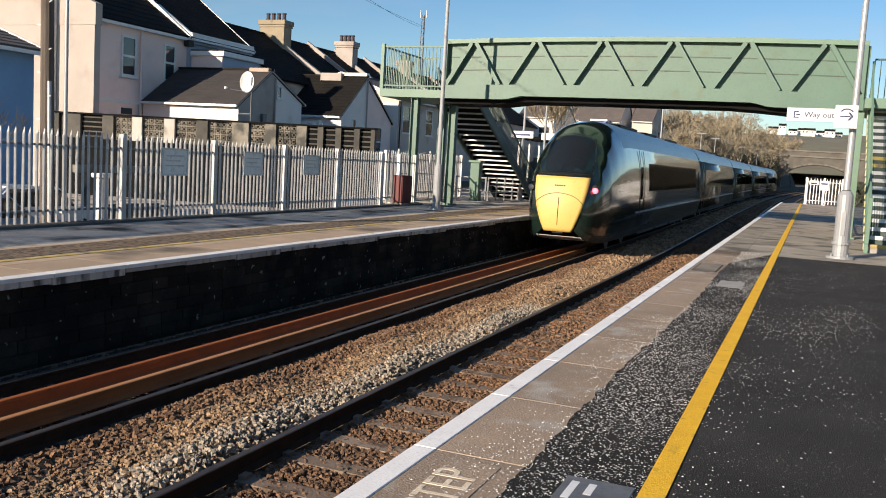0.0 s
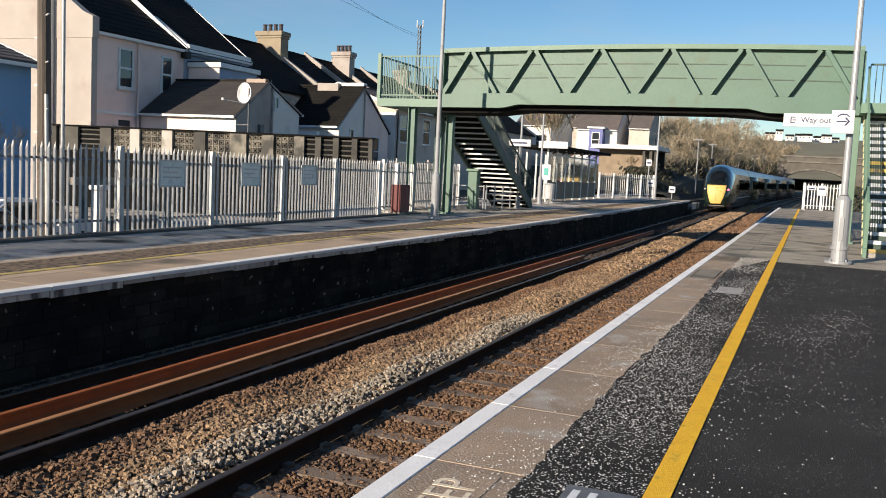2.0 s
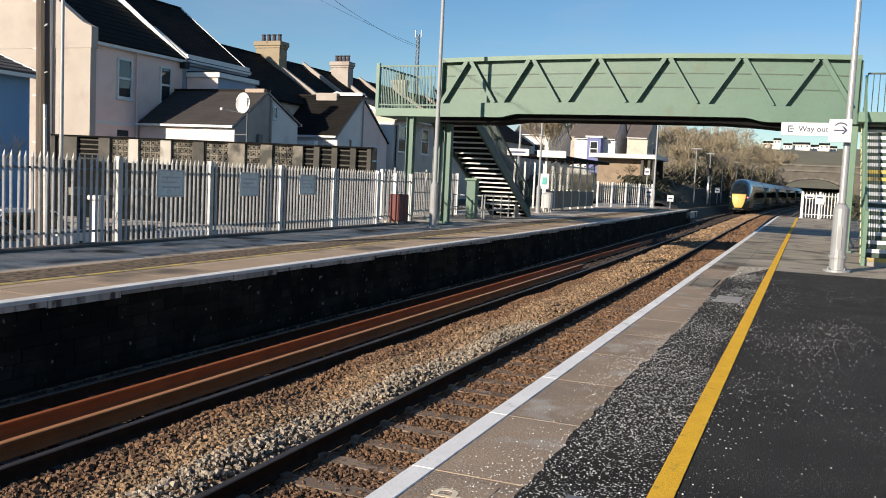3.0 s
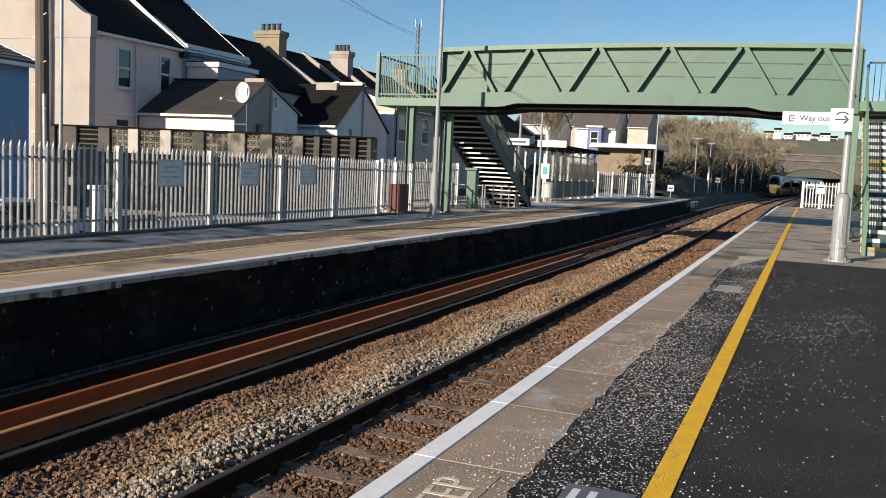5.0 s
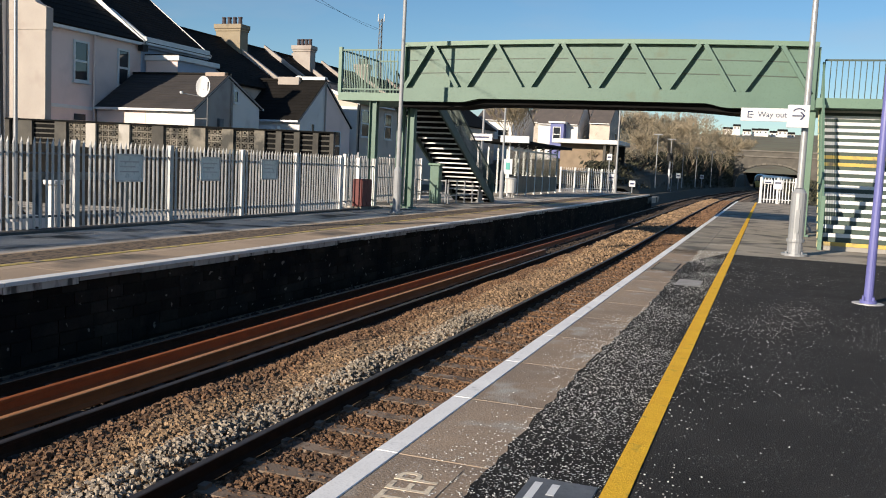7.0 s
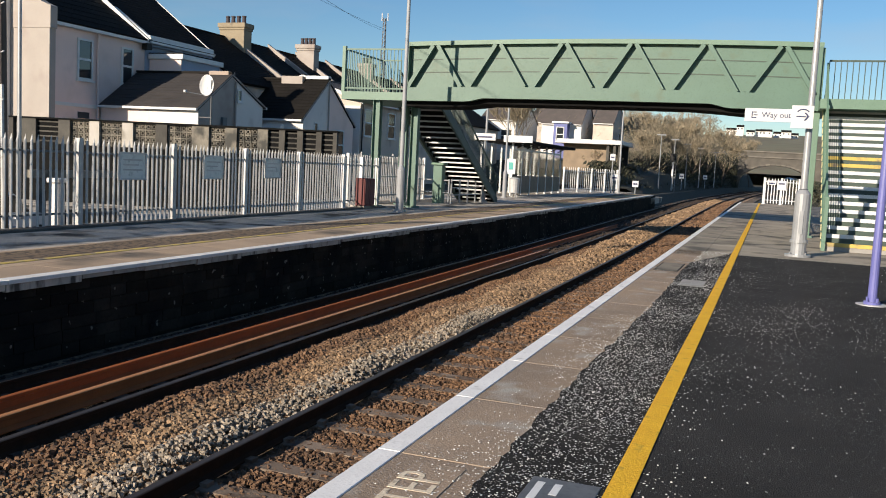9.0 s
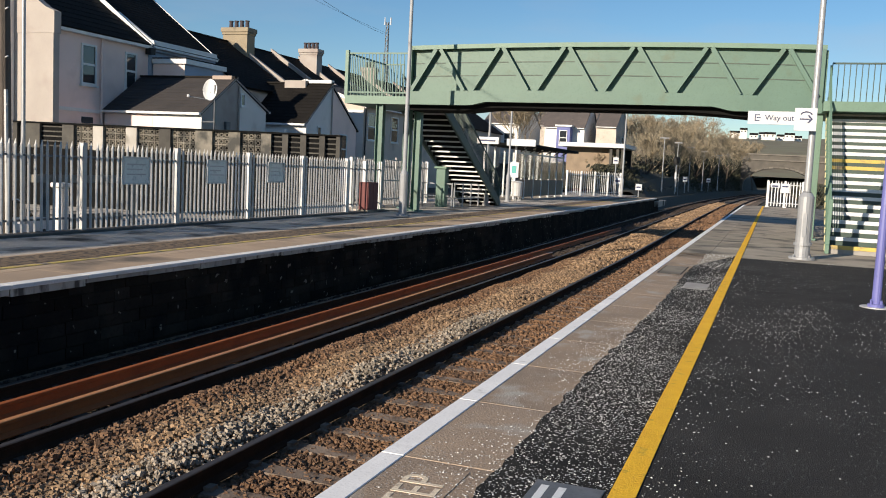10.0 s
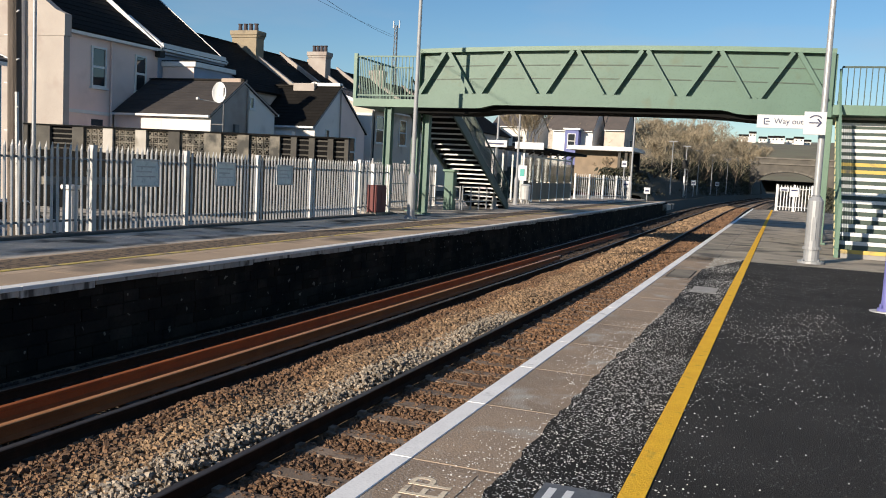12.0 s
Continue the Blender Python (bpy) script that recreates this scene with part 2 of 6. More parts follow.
    "block_pale": material("pale_concrete_block", (0.52, 0.49, 0.44), (0.42, 0.39, 0.34), 2, 0.9, bump=0.4, fine=40, dirt=(0.26, 0.24, 0.2), dirt_scale=1.8, dirt_at=0.62),
    "block_dark": material("dark_concrete_block", (0.055, 0.052, 0.047), (0.10, 0.094, 0.08), 2, 0.9, bump=0.4, fine=40, obj=0.2),
    "tar_gravel": material("gravel_strip", (0.43, 0.385, 0.325), (0.56, 0.51, 0.44), 3.5, 0.95, spec=0.1, bump=1.0, fine=22, dirt=(0.07, 0.068, 0.06), dirt_scale=0.9, dirt_at=0.56),
    "far_paving": material("far_platform_paving", (0.50, 0.38, 0.265), (0.41, 0.31, 0.22), 0.8, 0.92, spec=0.1, bump=0.4, fine=50, obj=0.12, dirt=(0.15, 0.13, 0.105), dirt_scale=0.6, dirt_at=0.6),
    "soil": material("rough_ground", (0.045, 0.038, 0.028), (0.032, 0.035, 0.020), 0.5, 0.95, bump=0.6, fine=12),
    "hill": material("hillside_scrub", (0.20, 0.18, 0.115), (0.15, 0.15, 0.09), 0.06, 0.95, bump=0.5, fine=2.0, dirt=(0.15, 0.125, 0.08), dirt_scale=0.09, dirt_at=0.55),
    "stone_bridge": material("grey_stone", (0.17, 0.155, 0.13), (0.11, 0.10, 0.088), 0.8, 0.95, bump=0.7, fine=9, obj=0.3, island=0.0),
    "bark": material("bark", (0.12, 0.095, 0.07), (0.08, 0.065, 0.05), 3, 0.95, bump=0.4, fine=30),
    "letter_paint": material("cream_letter_paint", (0.80, 0.68, 0.50), (0.70, 0.58, 0.42), 9, 0.7, bump=0.2, fine=60, dirt=(0.36, 0.28, 0.2), dirt_scale=14, dirt_at=0.62),
    "tan": material("tan_render", (0.42, 0.33, 0.27), (0.35, 0.28, 0.23), 0.8, 0.9, bump=0.3, fine=45, dirt=(0.28, 0.22, 0.18), dirt_scale=0.8, dirt_at=0.62),
    "grit": material("white_grit", (0.78, 0.77, 0.73), (0.62, 0.61, 0.58), 6, 0.8, bump=0.2, fine=60, island=0.3),
    # pale yellow imitates sun catching the stair's stepped edge
    "tread_end": material("sunlit_edge_yellow", (0.62, 0.56, 0.30), (0.5, 0.46, 0.27), 4, 0.7, bump=0.1, fine=40),
    "twig": material("bare_twigs", (0.38, 0.32, 0.22), (0.29, 0.24, 0.165), 1.0, 0.95, bump=0.0, fine=20, island=0.35),
    "leaf": material("ivy_leaf", (0.032, 0.036, 0.020), (0.05, 0.048, 0.027), 1.5, 0.7, bump=0.0, fine=20, island=0.5),
    "hedge": material("dry_scrub_leaf", (0.10, 0.075, 0.045), (0.075, 0.065, 0.035), 1.5, 0.8, bump=0.0, fine=20, island=0.5),
    "train_green": material("train_dark_green", (0.009, 0.018, 0.014), (0.007, 0.015, 0.012), 0.8, 0.14, 0.0, bump=0.0, fine=0.6, coat=0.7, spec=0.5),
    "train_yellow": material("train_warning_yellow", (0.62, 0.425, 0.11), (0.58, 0.395, 0.10), 1.5, 0.5, bump=0.0, fine=20),
    # blue-grey base has the sky's reflection mixed into the colour
    "train_roof": material("train_roof_sky_tint", (0.17, 0.205, 0.25), (0.14, 0.17, 0.21), 1.0, 0.3, 0.3, bump=0.02, fine=20),
    "train_under": material("train_underframe", (0.035, 0.035, 0.033), (0.022, 0.022, 0.021), 2, 0.7, 0.2, bump=0.2, fine=20),
    "steel_wheel": material("wheel_steel", (0.12, 0.10, 0.09), (0.08, 0.07, 0.06), 4, 0.5, 0.7, bump=0.1, fine=30),
    "rubber": material("black_rubber", (0.012, 0.012, 0.012), (0.016, 0.016, 0.016), 3, 0.7, bump=0.1, fine=30),
    "glass_dark": glass("dark_glass"),
    "glass_house": glass("house_glass", (0.03, 0.035, 0.04), 0.04),
    "tail_red": glow("tail_lamp_red", (1.0, 0.10, 0.14), 3.0),
    "lamp_lens": glass("lamp_lens", (0.35, 0.35, 0.36), 0.2),
    "car_white": material("white_car_paint", (0.75, 0.76, 0.78), (0.72, 0.73, 0.75), 2, 0.25, bump=0, fine=20, coat=0.6),
    "car_blue": material("blue_car_paint", (0.16, 0.30, 0.46), (0.15, 0.27, 0.42), 2, 0.25, bump=0, fine=20, coat=0.6),
    "purple": material("blue_shopfront", (0.13, 0.15, 0.36), (0.11, 0.13, 0.32), 2, 0.6, bump=0.05, fine=20),
    "shelter_glass": glass("shelter_glazing", (0.82, 0.86, 0.85), 0.03, clear=True),
    "timber": material("weathered_boards", (0.30, 0.23, 0.16), (0.22, 0.17, 0.12), 1.5, 0.85, bump=0.3, fine=30),
    "teal": material("teal_poster", (0.05, 0.36, 0.32), (0.04, 0.30, 0.27), 3, 0.4, bump=0, fine=20),
}

# ---- mesh helpers ----
BASE = {}


def box(bm, x0, x1, y0, y1, z0, z1, bevel=0.0):
    r = bmesh.ops.create_cube(bm, size=1.0)
    for v in r["verts"]:
        v.co = Vector(((x0 + x1) / 2 + v.co.x * (x1 - x0), (y0 + y1) / 2 + v.co.y * (y1 - y0), (z0 + z1) / 2 + v.co.z * (z1 - z0)))
    if bevel:
        es = list({e for v in r["verts"] for e in v.link_edges})
        bmesh.ops.bevel(bm, geom=es, offset=bevel, segments=1, affect="EDGES", profile=0.5)


def tube(bm, a, b, r0, r1=None, seg=10):
    a, b = Vector(a), Vector(b)
    d = b - a
    m = Matrix.Translation((a + b) / 2) @ d.to_track_quat("Z", "Y").to_matrix().to_4x4()
    bmesh.ops.create_cone(bm, cap_ends=True, segments=seg, radius1=r0, radius2=r0 if r1 is None else r1, depth=d.length, matrix=m)


def bar(bm, a, b, w, h):
    """A straight bar of section w (sideways) by h from a to b."""
    a, b = Vector(a), Vector(b)
    d = b - a
    m = Matrix.Translation((a + b) / 2) @ d.to_track_quat("Y", "Z").to_matrix().to_4x4() @ Matrix.Diagonal((w, d.length, h, 1))
    bmesh.ops.create_cube(bm, size=1.0, matrix=m)


def prism(bm, poly, axis, a, b):
    """Extrudes a polygon along an axis from a to b; poly holds the two other coordinates in x, y, z order."""
    def at(p, s):
        p = list(p)
        p.insert("xyz".index(axis), s)
        return bm.verts.new(p)
    lo, hi = [at(p, a) for p in poly], [at(p, b) for p in poly]
    n = len(poly)
    fs = [bm.faces.new(lo), bm.faces.new(hi)]
    for i in range(n):
        fs.append(bm.faces.new((lo[i], lo[(i + 1) % n], hi[(i + 1) % n], hi[i])))
    bmesh.ops.recalc_face_normals(bm, faces=fs)


def part(name, bm, mat, parent=None, label="", smooth=False):
    """Links a bmesh in world coordinates as one mesh object, under a thing or a part."""
    base = BASE.get(parent, Vector((0, 0, 0)))
    if base.length:
        bmesh.ops.translate(bm, verts=bm.verts[:], vec=-base)
    me = bpy.data.meshes.new(name)
    bm.to_mesh(me)
    bm.free()
    me.materials.append(M[mat] if isinstance(mat, str) else mat)
    if smooth:
        for p in me.polygons:
            p.use_smooth = True
    ob = new(name, me)
    if parent:
        ob.parent = parent
    BASE[ob] = base
    if label:
        tagged(ob, label)
    return ob


def thing(name, base, label, category, group="", kind=""):
    ob = new(name)
    ob.empty_display_size = 0.2
    ob.location = base
    BASE[ob] = Vector(base)
    return tagged(ob, label, category, group, kind)


def quick(fn, *args, **kw):
    bm = bmesh.new()
    fn(bm, *args, **kw)
    return bm


def B(*args, **kw):
    return quick(box, *args, **kw)


def T(*args, **kw):
    return quick(tube, *args, **kw)


def text_bm(body, size, m):
    """Letters of the built-in font as a thin mesh at the pose m."""
    cu = bpy.data.curves.new("letters", "FONT")
    cu.body, cu.size, cu.extrude, cu.align_x, cu.align_y = body, size, 0.002, "CENTER", "CENTER"
    ob = bpy.data.objects.new("letters", cu)
    scene.collection.objects.link(ob)
    me = bpy.data.meshes.new_from_object(ob.evaluated_get(bpy.context.evaluated_depsgraph_get()))
    bpy.data.objects.remove(ob)
    bm = bmesh.new()
    bm.from_mesh(me)
    bpy.data.meshes.remove(me)
    bmesh.ops.transform(bm, matrix=m, verts=bm.verts[:])
    return bm


# ---- the line of the tracks ----
BEND_Y = (0, 25, 42, 61, 85, 102, 125, 151, 180, 213, 260, 320, 420, 600, 800)
BEND_X = (0, 0, -0.2, -0.45, -0.66, -0.70, -0.45, 0.15, 1.25, 2.9, 6.3, 12.5, 27.0, 66.0, 120.0)


def bend(y):
    """Sideways drift of the tracks at y, smooth between the given places."""
    i = max(1, min(len(BEND_Y) - 2, sum(1 for b in BEND_Y if b <= y)))
    if y <= BEND_Y[1]:
        return 0.0
    y0, y1 = BEND_Y[i - 1], BEND_Y[i]

    def slope(k):
        k = max(1, min(len(BEND_Y) - 2, k))
        return (BEND_X[k + 1] - BEND_X[k - 1]) / (BEND_Y[k + 1] - BEND_Y[k - 1])
    u, h = (y - y0) / (y1 - y0), y1 - y0
    m0, m1 = (0.0 if i == 2 else slope(i - 1)), slope(i)
    return ((2 * u**3 - 3 * u**2 + 1) * BEND_X[i - 1] + (u**3 - 2 * u**2 + u) * h * m0
            + (-2 * u**3 + 3 * u**2) * BEND_X[i] + (u**3 - u**2) * h * m1)


RAIL_Z = -0.915
NEAR_RAILS, FAR_RAILS = (-2.65, -4.155), (-5.93, -7.435)
NEAR_C, FAR_C = -3.40, -6.68
EDGE, FAR_EDGE = -1.93, -8.17
BED_Z = RAIL_Z - 0.20


def stations(y0, y1):
    ys, y = [], y0
    while y < y1:
        ys.append(y)
        y += 2.0 if y < 60 else 5.0 if y < 200 else 12.0
    return ys + [y1]


def sweep(profile, x, y0, y1, z=0.0, follow=True, closed=True):
    """A section (x, z) swept along the line of the tracks."""
    bm = bmesh.new()
    rings = [[bm.verts.new((x + px + (bend(y) if follow else 0), y, z + pz)) for px, pz in profile] for y in stations(y0, y1)]
    n = len(profile)
    for a, b in zip(rings, rings[1:]):
        for i in range(n if closed else n - 1):
            j = (i + 1) % n
            bm.faces.new((a[i], b[i], b[j], a[j]))
    if closed:
        bm.faces.new(rings[0])
        bm.faces.new(rings[-1])
    bmesh.ops.recalc_face_normals(bm, faces=bm.faces[:])
    return bm

# ---- ground and track bed ----
def ground():
    bm = bmesh.new()
    xs = [-1500, -600, -300, -160, -100, -60, -40, -30, -24, -18, -13.25, -12.8, -9.5, -8.6, -1.5, 1, 8, 12, 20, 40, 80, 160, 400, 1500]
    ys = [-60, -20, 0, 20, 25.9, 36, 40, 60, 80, 100, 130, 160, 200, 250, 320, 420, 560, 800, 1200, 2000, 4000]

    def height(x, y):
        if -9.5 < x < 3:
            return BED_Z - 0.12
        base = -0.95 if (-120 < x < -12.9 and y < 37) else -0.14 if (-60 < x < 12 and y < 80) else -0.3
        far = max(0.0, y - 330) * 0.035 * min(1, max(0, (abs(x + 20)) / 200 + 0.35))
        return base + min(far, 55)
    grid = [[bm.verts.new((x + (bend(y) if -14 < x < 5 else 0), y, height(x, y))) for x in xs] for y in ys]
    for a, b in zip(grid, grid[1:]):
        for i in range(len(xs) - 1):
            bm.faces.new((a[i], a[i + 1], b[i + 1], b[i]))
    return bm


tagged(part("ground", ground(), "soil"), "rough brown earth and scrub ground around the railway", "ground", kind="structure")
tagged(part("track_bed", sweep([(-7.0, 0), (0.55, 0), (0.55, -0.1), (-7.0, -0.1)], -1.6, -12, 420, BED_Z - 0.015), "ballast_bed"),
       "brown ballast bed under both tracks", "track bed", kind="structure")

RAIL_FOOT = [(-0.07, -0.159), (0.07, -0.159), (0.07, -0.148), (0.012, -0.12), (0.010, -0.05), (0.034, -0.038), (0.036, -0.010),
             (-0.036, -0.010), (-0.034, -0.038), (-0.010, -0.05), (-0.012, -0.12), (-0.07, -0.148)]
RAIL_TOP = [(-0.036, -0.0098), (0.036, -0.0098), (0.034, -0.003), (0.026, 0.0), (-0.026, 0.0), (-0.034, -0.003)]
for x in NEAR_RAILS + FAR_RAILS:
    r = thing("running_rail", (x, 0, RAIL_Z), "rusty steel running rail with a polished head", "rail", "running rails", kind="structure")
    part("rail_web", sweep(RAIL_FOOT, x, -10, 420, RAIL_Z), "rail_side", r)
    part("rail_head", sweep(RAIL_TOP, x, -10, 420, RAIL_Z), "rail_head", r, "thin polished running surface")
for x, y1 in ((-6.48, 27.6), (-6.95, 44.0)):
    r = thing("spare_rail", (x, 0, RAIL_Z), "orange rusted spare rail lying between the far track's rails", "rail", "spare rails")
    part("rail_web", sweep(RAIL_FOOT, x, -10, y1, RAIL_Z - 0.005, follow=False), "spare_rail", r)
    # only the nearer spare rail gets the painted sunlit head
    part("rail_head", sweep(RAIL_TOP, x, -10, y1, RAIL_Z - 0.005, follow=False), "spare_rail_head" if x > -6.6 else "spare_rail", r)


def sleeper_bm():
    bm = bmesh.new()
    prism(bm, [(-0.13, -0.2), (0.13, -0.2), (0.10, 0.0), (-0.10, 0.0)], "x", -1.25, 1.25)
    for s in (-0.7525, 0.7525):
        for d in (-0.1, 0.1):
            box(bm, s + d - 0.035, s + d + 0.035, -0.05, 0.05, 0.0, 0.035)
    return bm


def sleepers(cx, y0, y1, mat, where):
    first = part("sleeper", sleeper_bm(), mat)
    first.location = (cx, y0, RAIL_Z - 0.162)
    tagged(first, f"weathered concrete sleeper {where}", "sleeper", f"sleepers {where}")
    i, y = 1, y0 + 0.65
    while y < y1:
        copy_thing(first, pose(cx + bend(y), y, RAIL_Z - 0.162, 0, 0, -math.degrees(math.atan((bend(y + 1) - bend(y - 1)) / 2))))
        y += 0.65
    bm = bmesh.new()
    while y < 200:
        x = cx + bend(y)
        box(bm, x - 1.25, x + 1.25, y - 0.12, y + 0.12, RAIL_Z - 0.3, RAIL_Z - 0.162)
        y += 0.65
    tagged(part("distant_sleepers", bm, mat), f"far run of concrete sleepers {where}", "sleepers", kind="stuff")


sleepers(NEAR_C, 1.3, 62, "sleeper", "in brown ballast under the near track")
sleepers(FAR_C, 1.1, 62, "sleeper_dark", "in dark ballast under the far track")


def stones(name, x0, x1, y0, y1, per_m2, size, mat, label, z=BED_Z, heap=0.0, seed=1, under=1.0):
    """Loose angular stones, each an eight-cornered lump."""
    rng = np.random.default_rng(seed)
    n = int((x1 - x0) * (y1 - y0) * per_m2)
    cube = np.array([(-1, -1, -1), (1, -1, -1), (1, 1, -1), (-1, 1, -1), (-1, -1, 1), (1, -1, 1), (1, 1, 1), (-1, 1, 1)], float)
    quads = np.array([(0, 3, 2, 1), (4, 5, 6, 7), (0, 1, 5, 4), (1, 2, 6, 5), (2, 3, 7, 6), (3, 0, 4, 7)])
    v = cube[None] * rng.uniform(0.45, 1.0, (n, 8, 3)) * (size * rng.uniform(0.5, 1.25, (n, 1, 1))) * rng.uniform(0.6, 1.0, (n, 1, 3))
    a, b = rng.uniform(0, 6.283, n), rng.uniform(-0.7, 0.7, n)
    ca, sa, cb, sb = np.cos(a), np.sin(a), np.cos(b), np.sin(b)
    x, y, w = v[..., 0].copy(), v[..., 1].copy(), v[..., 2].copy()
    x, w = x * cb[:, None] - w * sb[:, None], x * sb[:, None] + w * cb[:, None]
    v[..., 0], v[..., 1], v[..., 2] = x * ca[:, None] - y * sa[:, None], x * sa[:, None] + y * ca[:, None], w
    px, py = rng.uniform(x0, x1, n), rng.uniform(y0, y1, n)
    u = (px - x0) / (x1 - x0)
    pz = z + heap * np.sin(np.pi * u) ** 0.6 * (0.85 + 0.3 * np.sin(py * 1.7 + px * 2)) + rng.uniform(-0.3, 0.5, n) * size
    px = px + np.array([bend(k) for k in py])
    v += np.stack([px, py, pz], 1)[:, None]
    f = (quads[None] + 8 * np.arange(n)[:, None, None]).reshape(-1, 4)
    me = bpy.data.meshes.new(name)
    me.from_pydata(v.reshape(-1, 3).tolist(), [], f.tolist())
    me.materials.append(M[mat])
    return tagged(new(name, me), label, "ballast", kind="stuff")


# six-foot between the tracks
tagged(part("ballast_shoulder", sweep([(-5.80, -0.04), (-5.55, 0.03), (-5.1, 0.055), (-4.6, 0.04), (-4.28, -0.04)], 0, -10, 300, BED_Z, closed=False), "ballast_bed"),
       "heaped brown ballast between the two tracks", "ballast", kind="structure")
for k, (y0, y1, d, s) in enumerate(((1, 12, 1150, 0.025), (12, 24, 600, 0.033), (24, 48, 150, 0.056), (48, 110, 30, 0.10))):
    stones("ballast", -5.84, -4.26, y0, y1, d, s, "stone_tan", "loose tan crushed-stone ballast between the tracks", heap=0.13, seed=10 + k)
    stones("ballast", -4.06, -2.75, y0, y1, d * 0.9, s, "stone_brown", "rust-brown ballast between the near rails", z=BED_Z + 0.016, seed=20 + k)
    stones("ballast", -7.32, -6.03, y0, y1, d * 0.4, s, "stone_dark", "dark ballast between the far rails", z=BED_Z + 0.0, seed=30 + k)
    stones("ballast", -8.12, -7.52, y0, y1, d * 0.4, s, "stone_dark", "dark ballast beside the far platform wall", z=BED_Z + 0.0, seed=40 + k)
stones("ballast", -5.0, -4.3, 1.0, 16, 520, 0.025, "stone_grey", "paler clean ballast stones beside the near track", heap=0.12, z=BED_Z + 0.02, seed=50)
stones("ballast", -5.85, -5.05, 1.0, 30, 480, 0.027, "stone_brown", "rust-stained ballast stones beside the far track", heap=0.11, z=BED_Z + 0.03, seed=51)

# ---- near platform ----
tagged(part("platform_body", B(EDGE + 0.03, 14, -14, 66, BED_Z - 0.2, -0.06), "wall_dark"), "solid platform base of the near platform", "platform", kind="structure")
near = thing("platform_near", (0, 0, 0), "near platform with black asphalt, brown edge slabs and a white edge line", "platform", kind="structure")
part("asphalt", B(-0.62, 14, -14, 19.6, -0.06, 0.0), "asphalt", near, "black asphalt with pale specks")


def ragged_asphalt():
    bm = bmesh.new()
    rng = random.Random(3)
    line = []
    for i in range(286):
        y = -14 + 0.12 * i
        x = -1.27 + rng.uniform(-0.02, 0.02) + 0.02 * math.sin(y * 0.7)
        line.append((min(-0.625, x + max(0.0, y - 17.0) * 0.2), y))
    prism(bm, [(-0.62, -14.0)] + [(-0.62, line[-1][1])] + line[::-1], "z", -0.05, 0.0045)
    return bm


part("coping_bed", B(EDGE + 0.1, -1.78, -14, 66, -0.07, -0.004), "slab_far", near)
part("margin_base", B(-1.32, -0.61, -14, 66, -0.07, -0.0045), "slab_far", near)
part("asphalt_margin", ragged_asphalt(), "asphalt_speck", near, "coarse worn asphalt full of pale specks")
part("yellow_line", B(-0.655, -0.525, -14, 66, -0.02, 0.0075), "yellow_paint", near, "thick yellow safety line")
part("concrete_apron", B(-0.62, 6, 19.6, 66, -0.06, -0.004), "slab_far", near, "pale worn concrete end of the platform")

# made-up wall out of view; low and pale so the train mirrors sky
tagged(part("backstop_bank", B(14, 14.3, -30, 64, -1, 2.2), "block"), "unseen added wall behind the platform, low for train reflections", "wall", kind="structure")

# ---- far platform ----
far = thing("platform_far", (FAR_EDGE, 0, 0), "far platform with sooty stone face and white-painted coping", "platform", kind="structure")
part("platform_surface", sweep([(-0.9, 0), (-2.25, 0), (-2.25, -0.3), (-0.9, -0.3)], FAR_EDGE, -12, 72, -0.002), "far_paving", far, "brown worn paving")
part("gravel_strip", sweep([(-2.25, 0), (-4.75, 0.01), (-4.75, -1.1), (-2.25, -0.3)], FAR_EDGE, -12, 28, -0.006), "tar_gravel", far, "grey gravel and broken tarmac strip")
part("stair_area", sweep([(-2.25, 0), (-8.0, 0.02), (-8.0, -1.2), (-2.25, -0.3)], FAR_EDGE, 28, 78, -0.006), "tar_gravel", far, "grey gravel around the stairs and shelter")
part("yellow_line", sweep([(-1.14, 0), (-1.26, 0), (-1.26, -0.02), (-1.14, -0.02)], FAR_EDGE, -12, 71, 0.006), "yellow_faded", far, "faded yellow line")
part("worn_strip", sweep([(-1.34, 0), (-2.12, 0), (-2.12, -0.02), (-1.34, -0.02)], FAR_EDGE, -12, 71, 0.003), "ballast_bed", far, "dark earthy worn strip")
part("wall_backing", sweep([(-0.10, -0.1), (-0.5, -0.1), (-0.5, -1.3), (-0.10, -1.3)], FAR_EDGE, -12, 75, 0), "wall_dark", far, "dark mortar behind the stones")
part("platform_ramp", B(FAR_EDGE - 2.6, FAR_EDGE - 0.4, 72, 78, -0.7, -0.25), "tar_gravel", far)

# ---- palisade fence ----
FENCE_X = -12.62


def pale_bm(h):
    """A folded steel pale: splayed faces, pointed head."""
    bm = bmesh.new()
    prof = [(0.0, -0.034), (0.024, -0.012), (0.024, 0.012), (0.0, 0.034), (-0.006, 0.030), (0.014, 0.0), (-0.006, -0.030)]
    low = [bm.verts.new((x, y, 0.06)) for x, y in prof]
    neck = [bm.verts.new((x, y, h - 0.13)) for x, y in prof]
    waist = [bm.verts.new((x, y * 0.55, h - 0.09)) for x, y in prof]
    tip = bm.verts.new((0.012, 0.0, h))
    n = len(prof)
    for a, b in ((low, neck), (neck, waist)):
        for i in range(n):
            j = (i + 1) % n
            bm.faces.new((a[i], a[j], b[j], b[i]))
    for i in range(n):
        bm.faces.new((waist[i], waist[(i + 1) % n], tip))
    bmesh.ops.recalc_face_normals(bm, faces=bm.faces[:])
    return bm


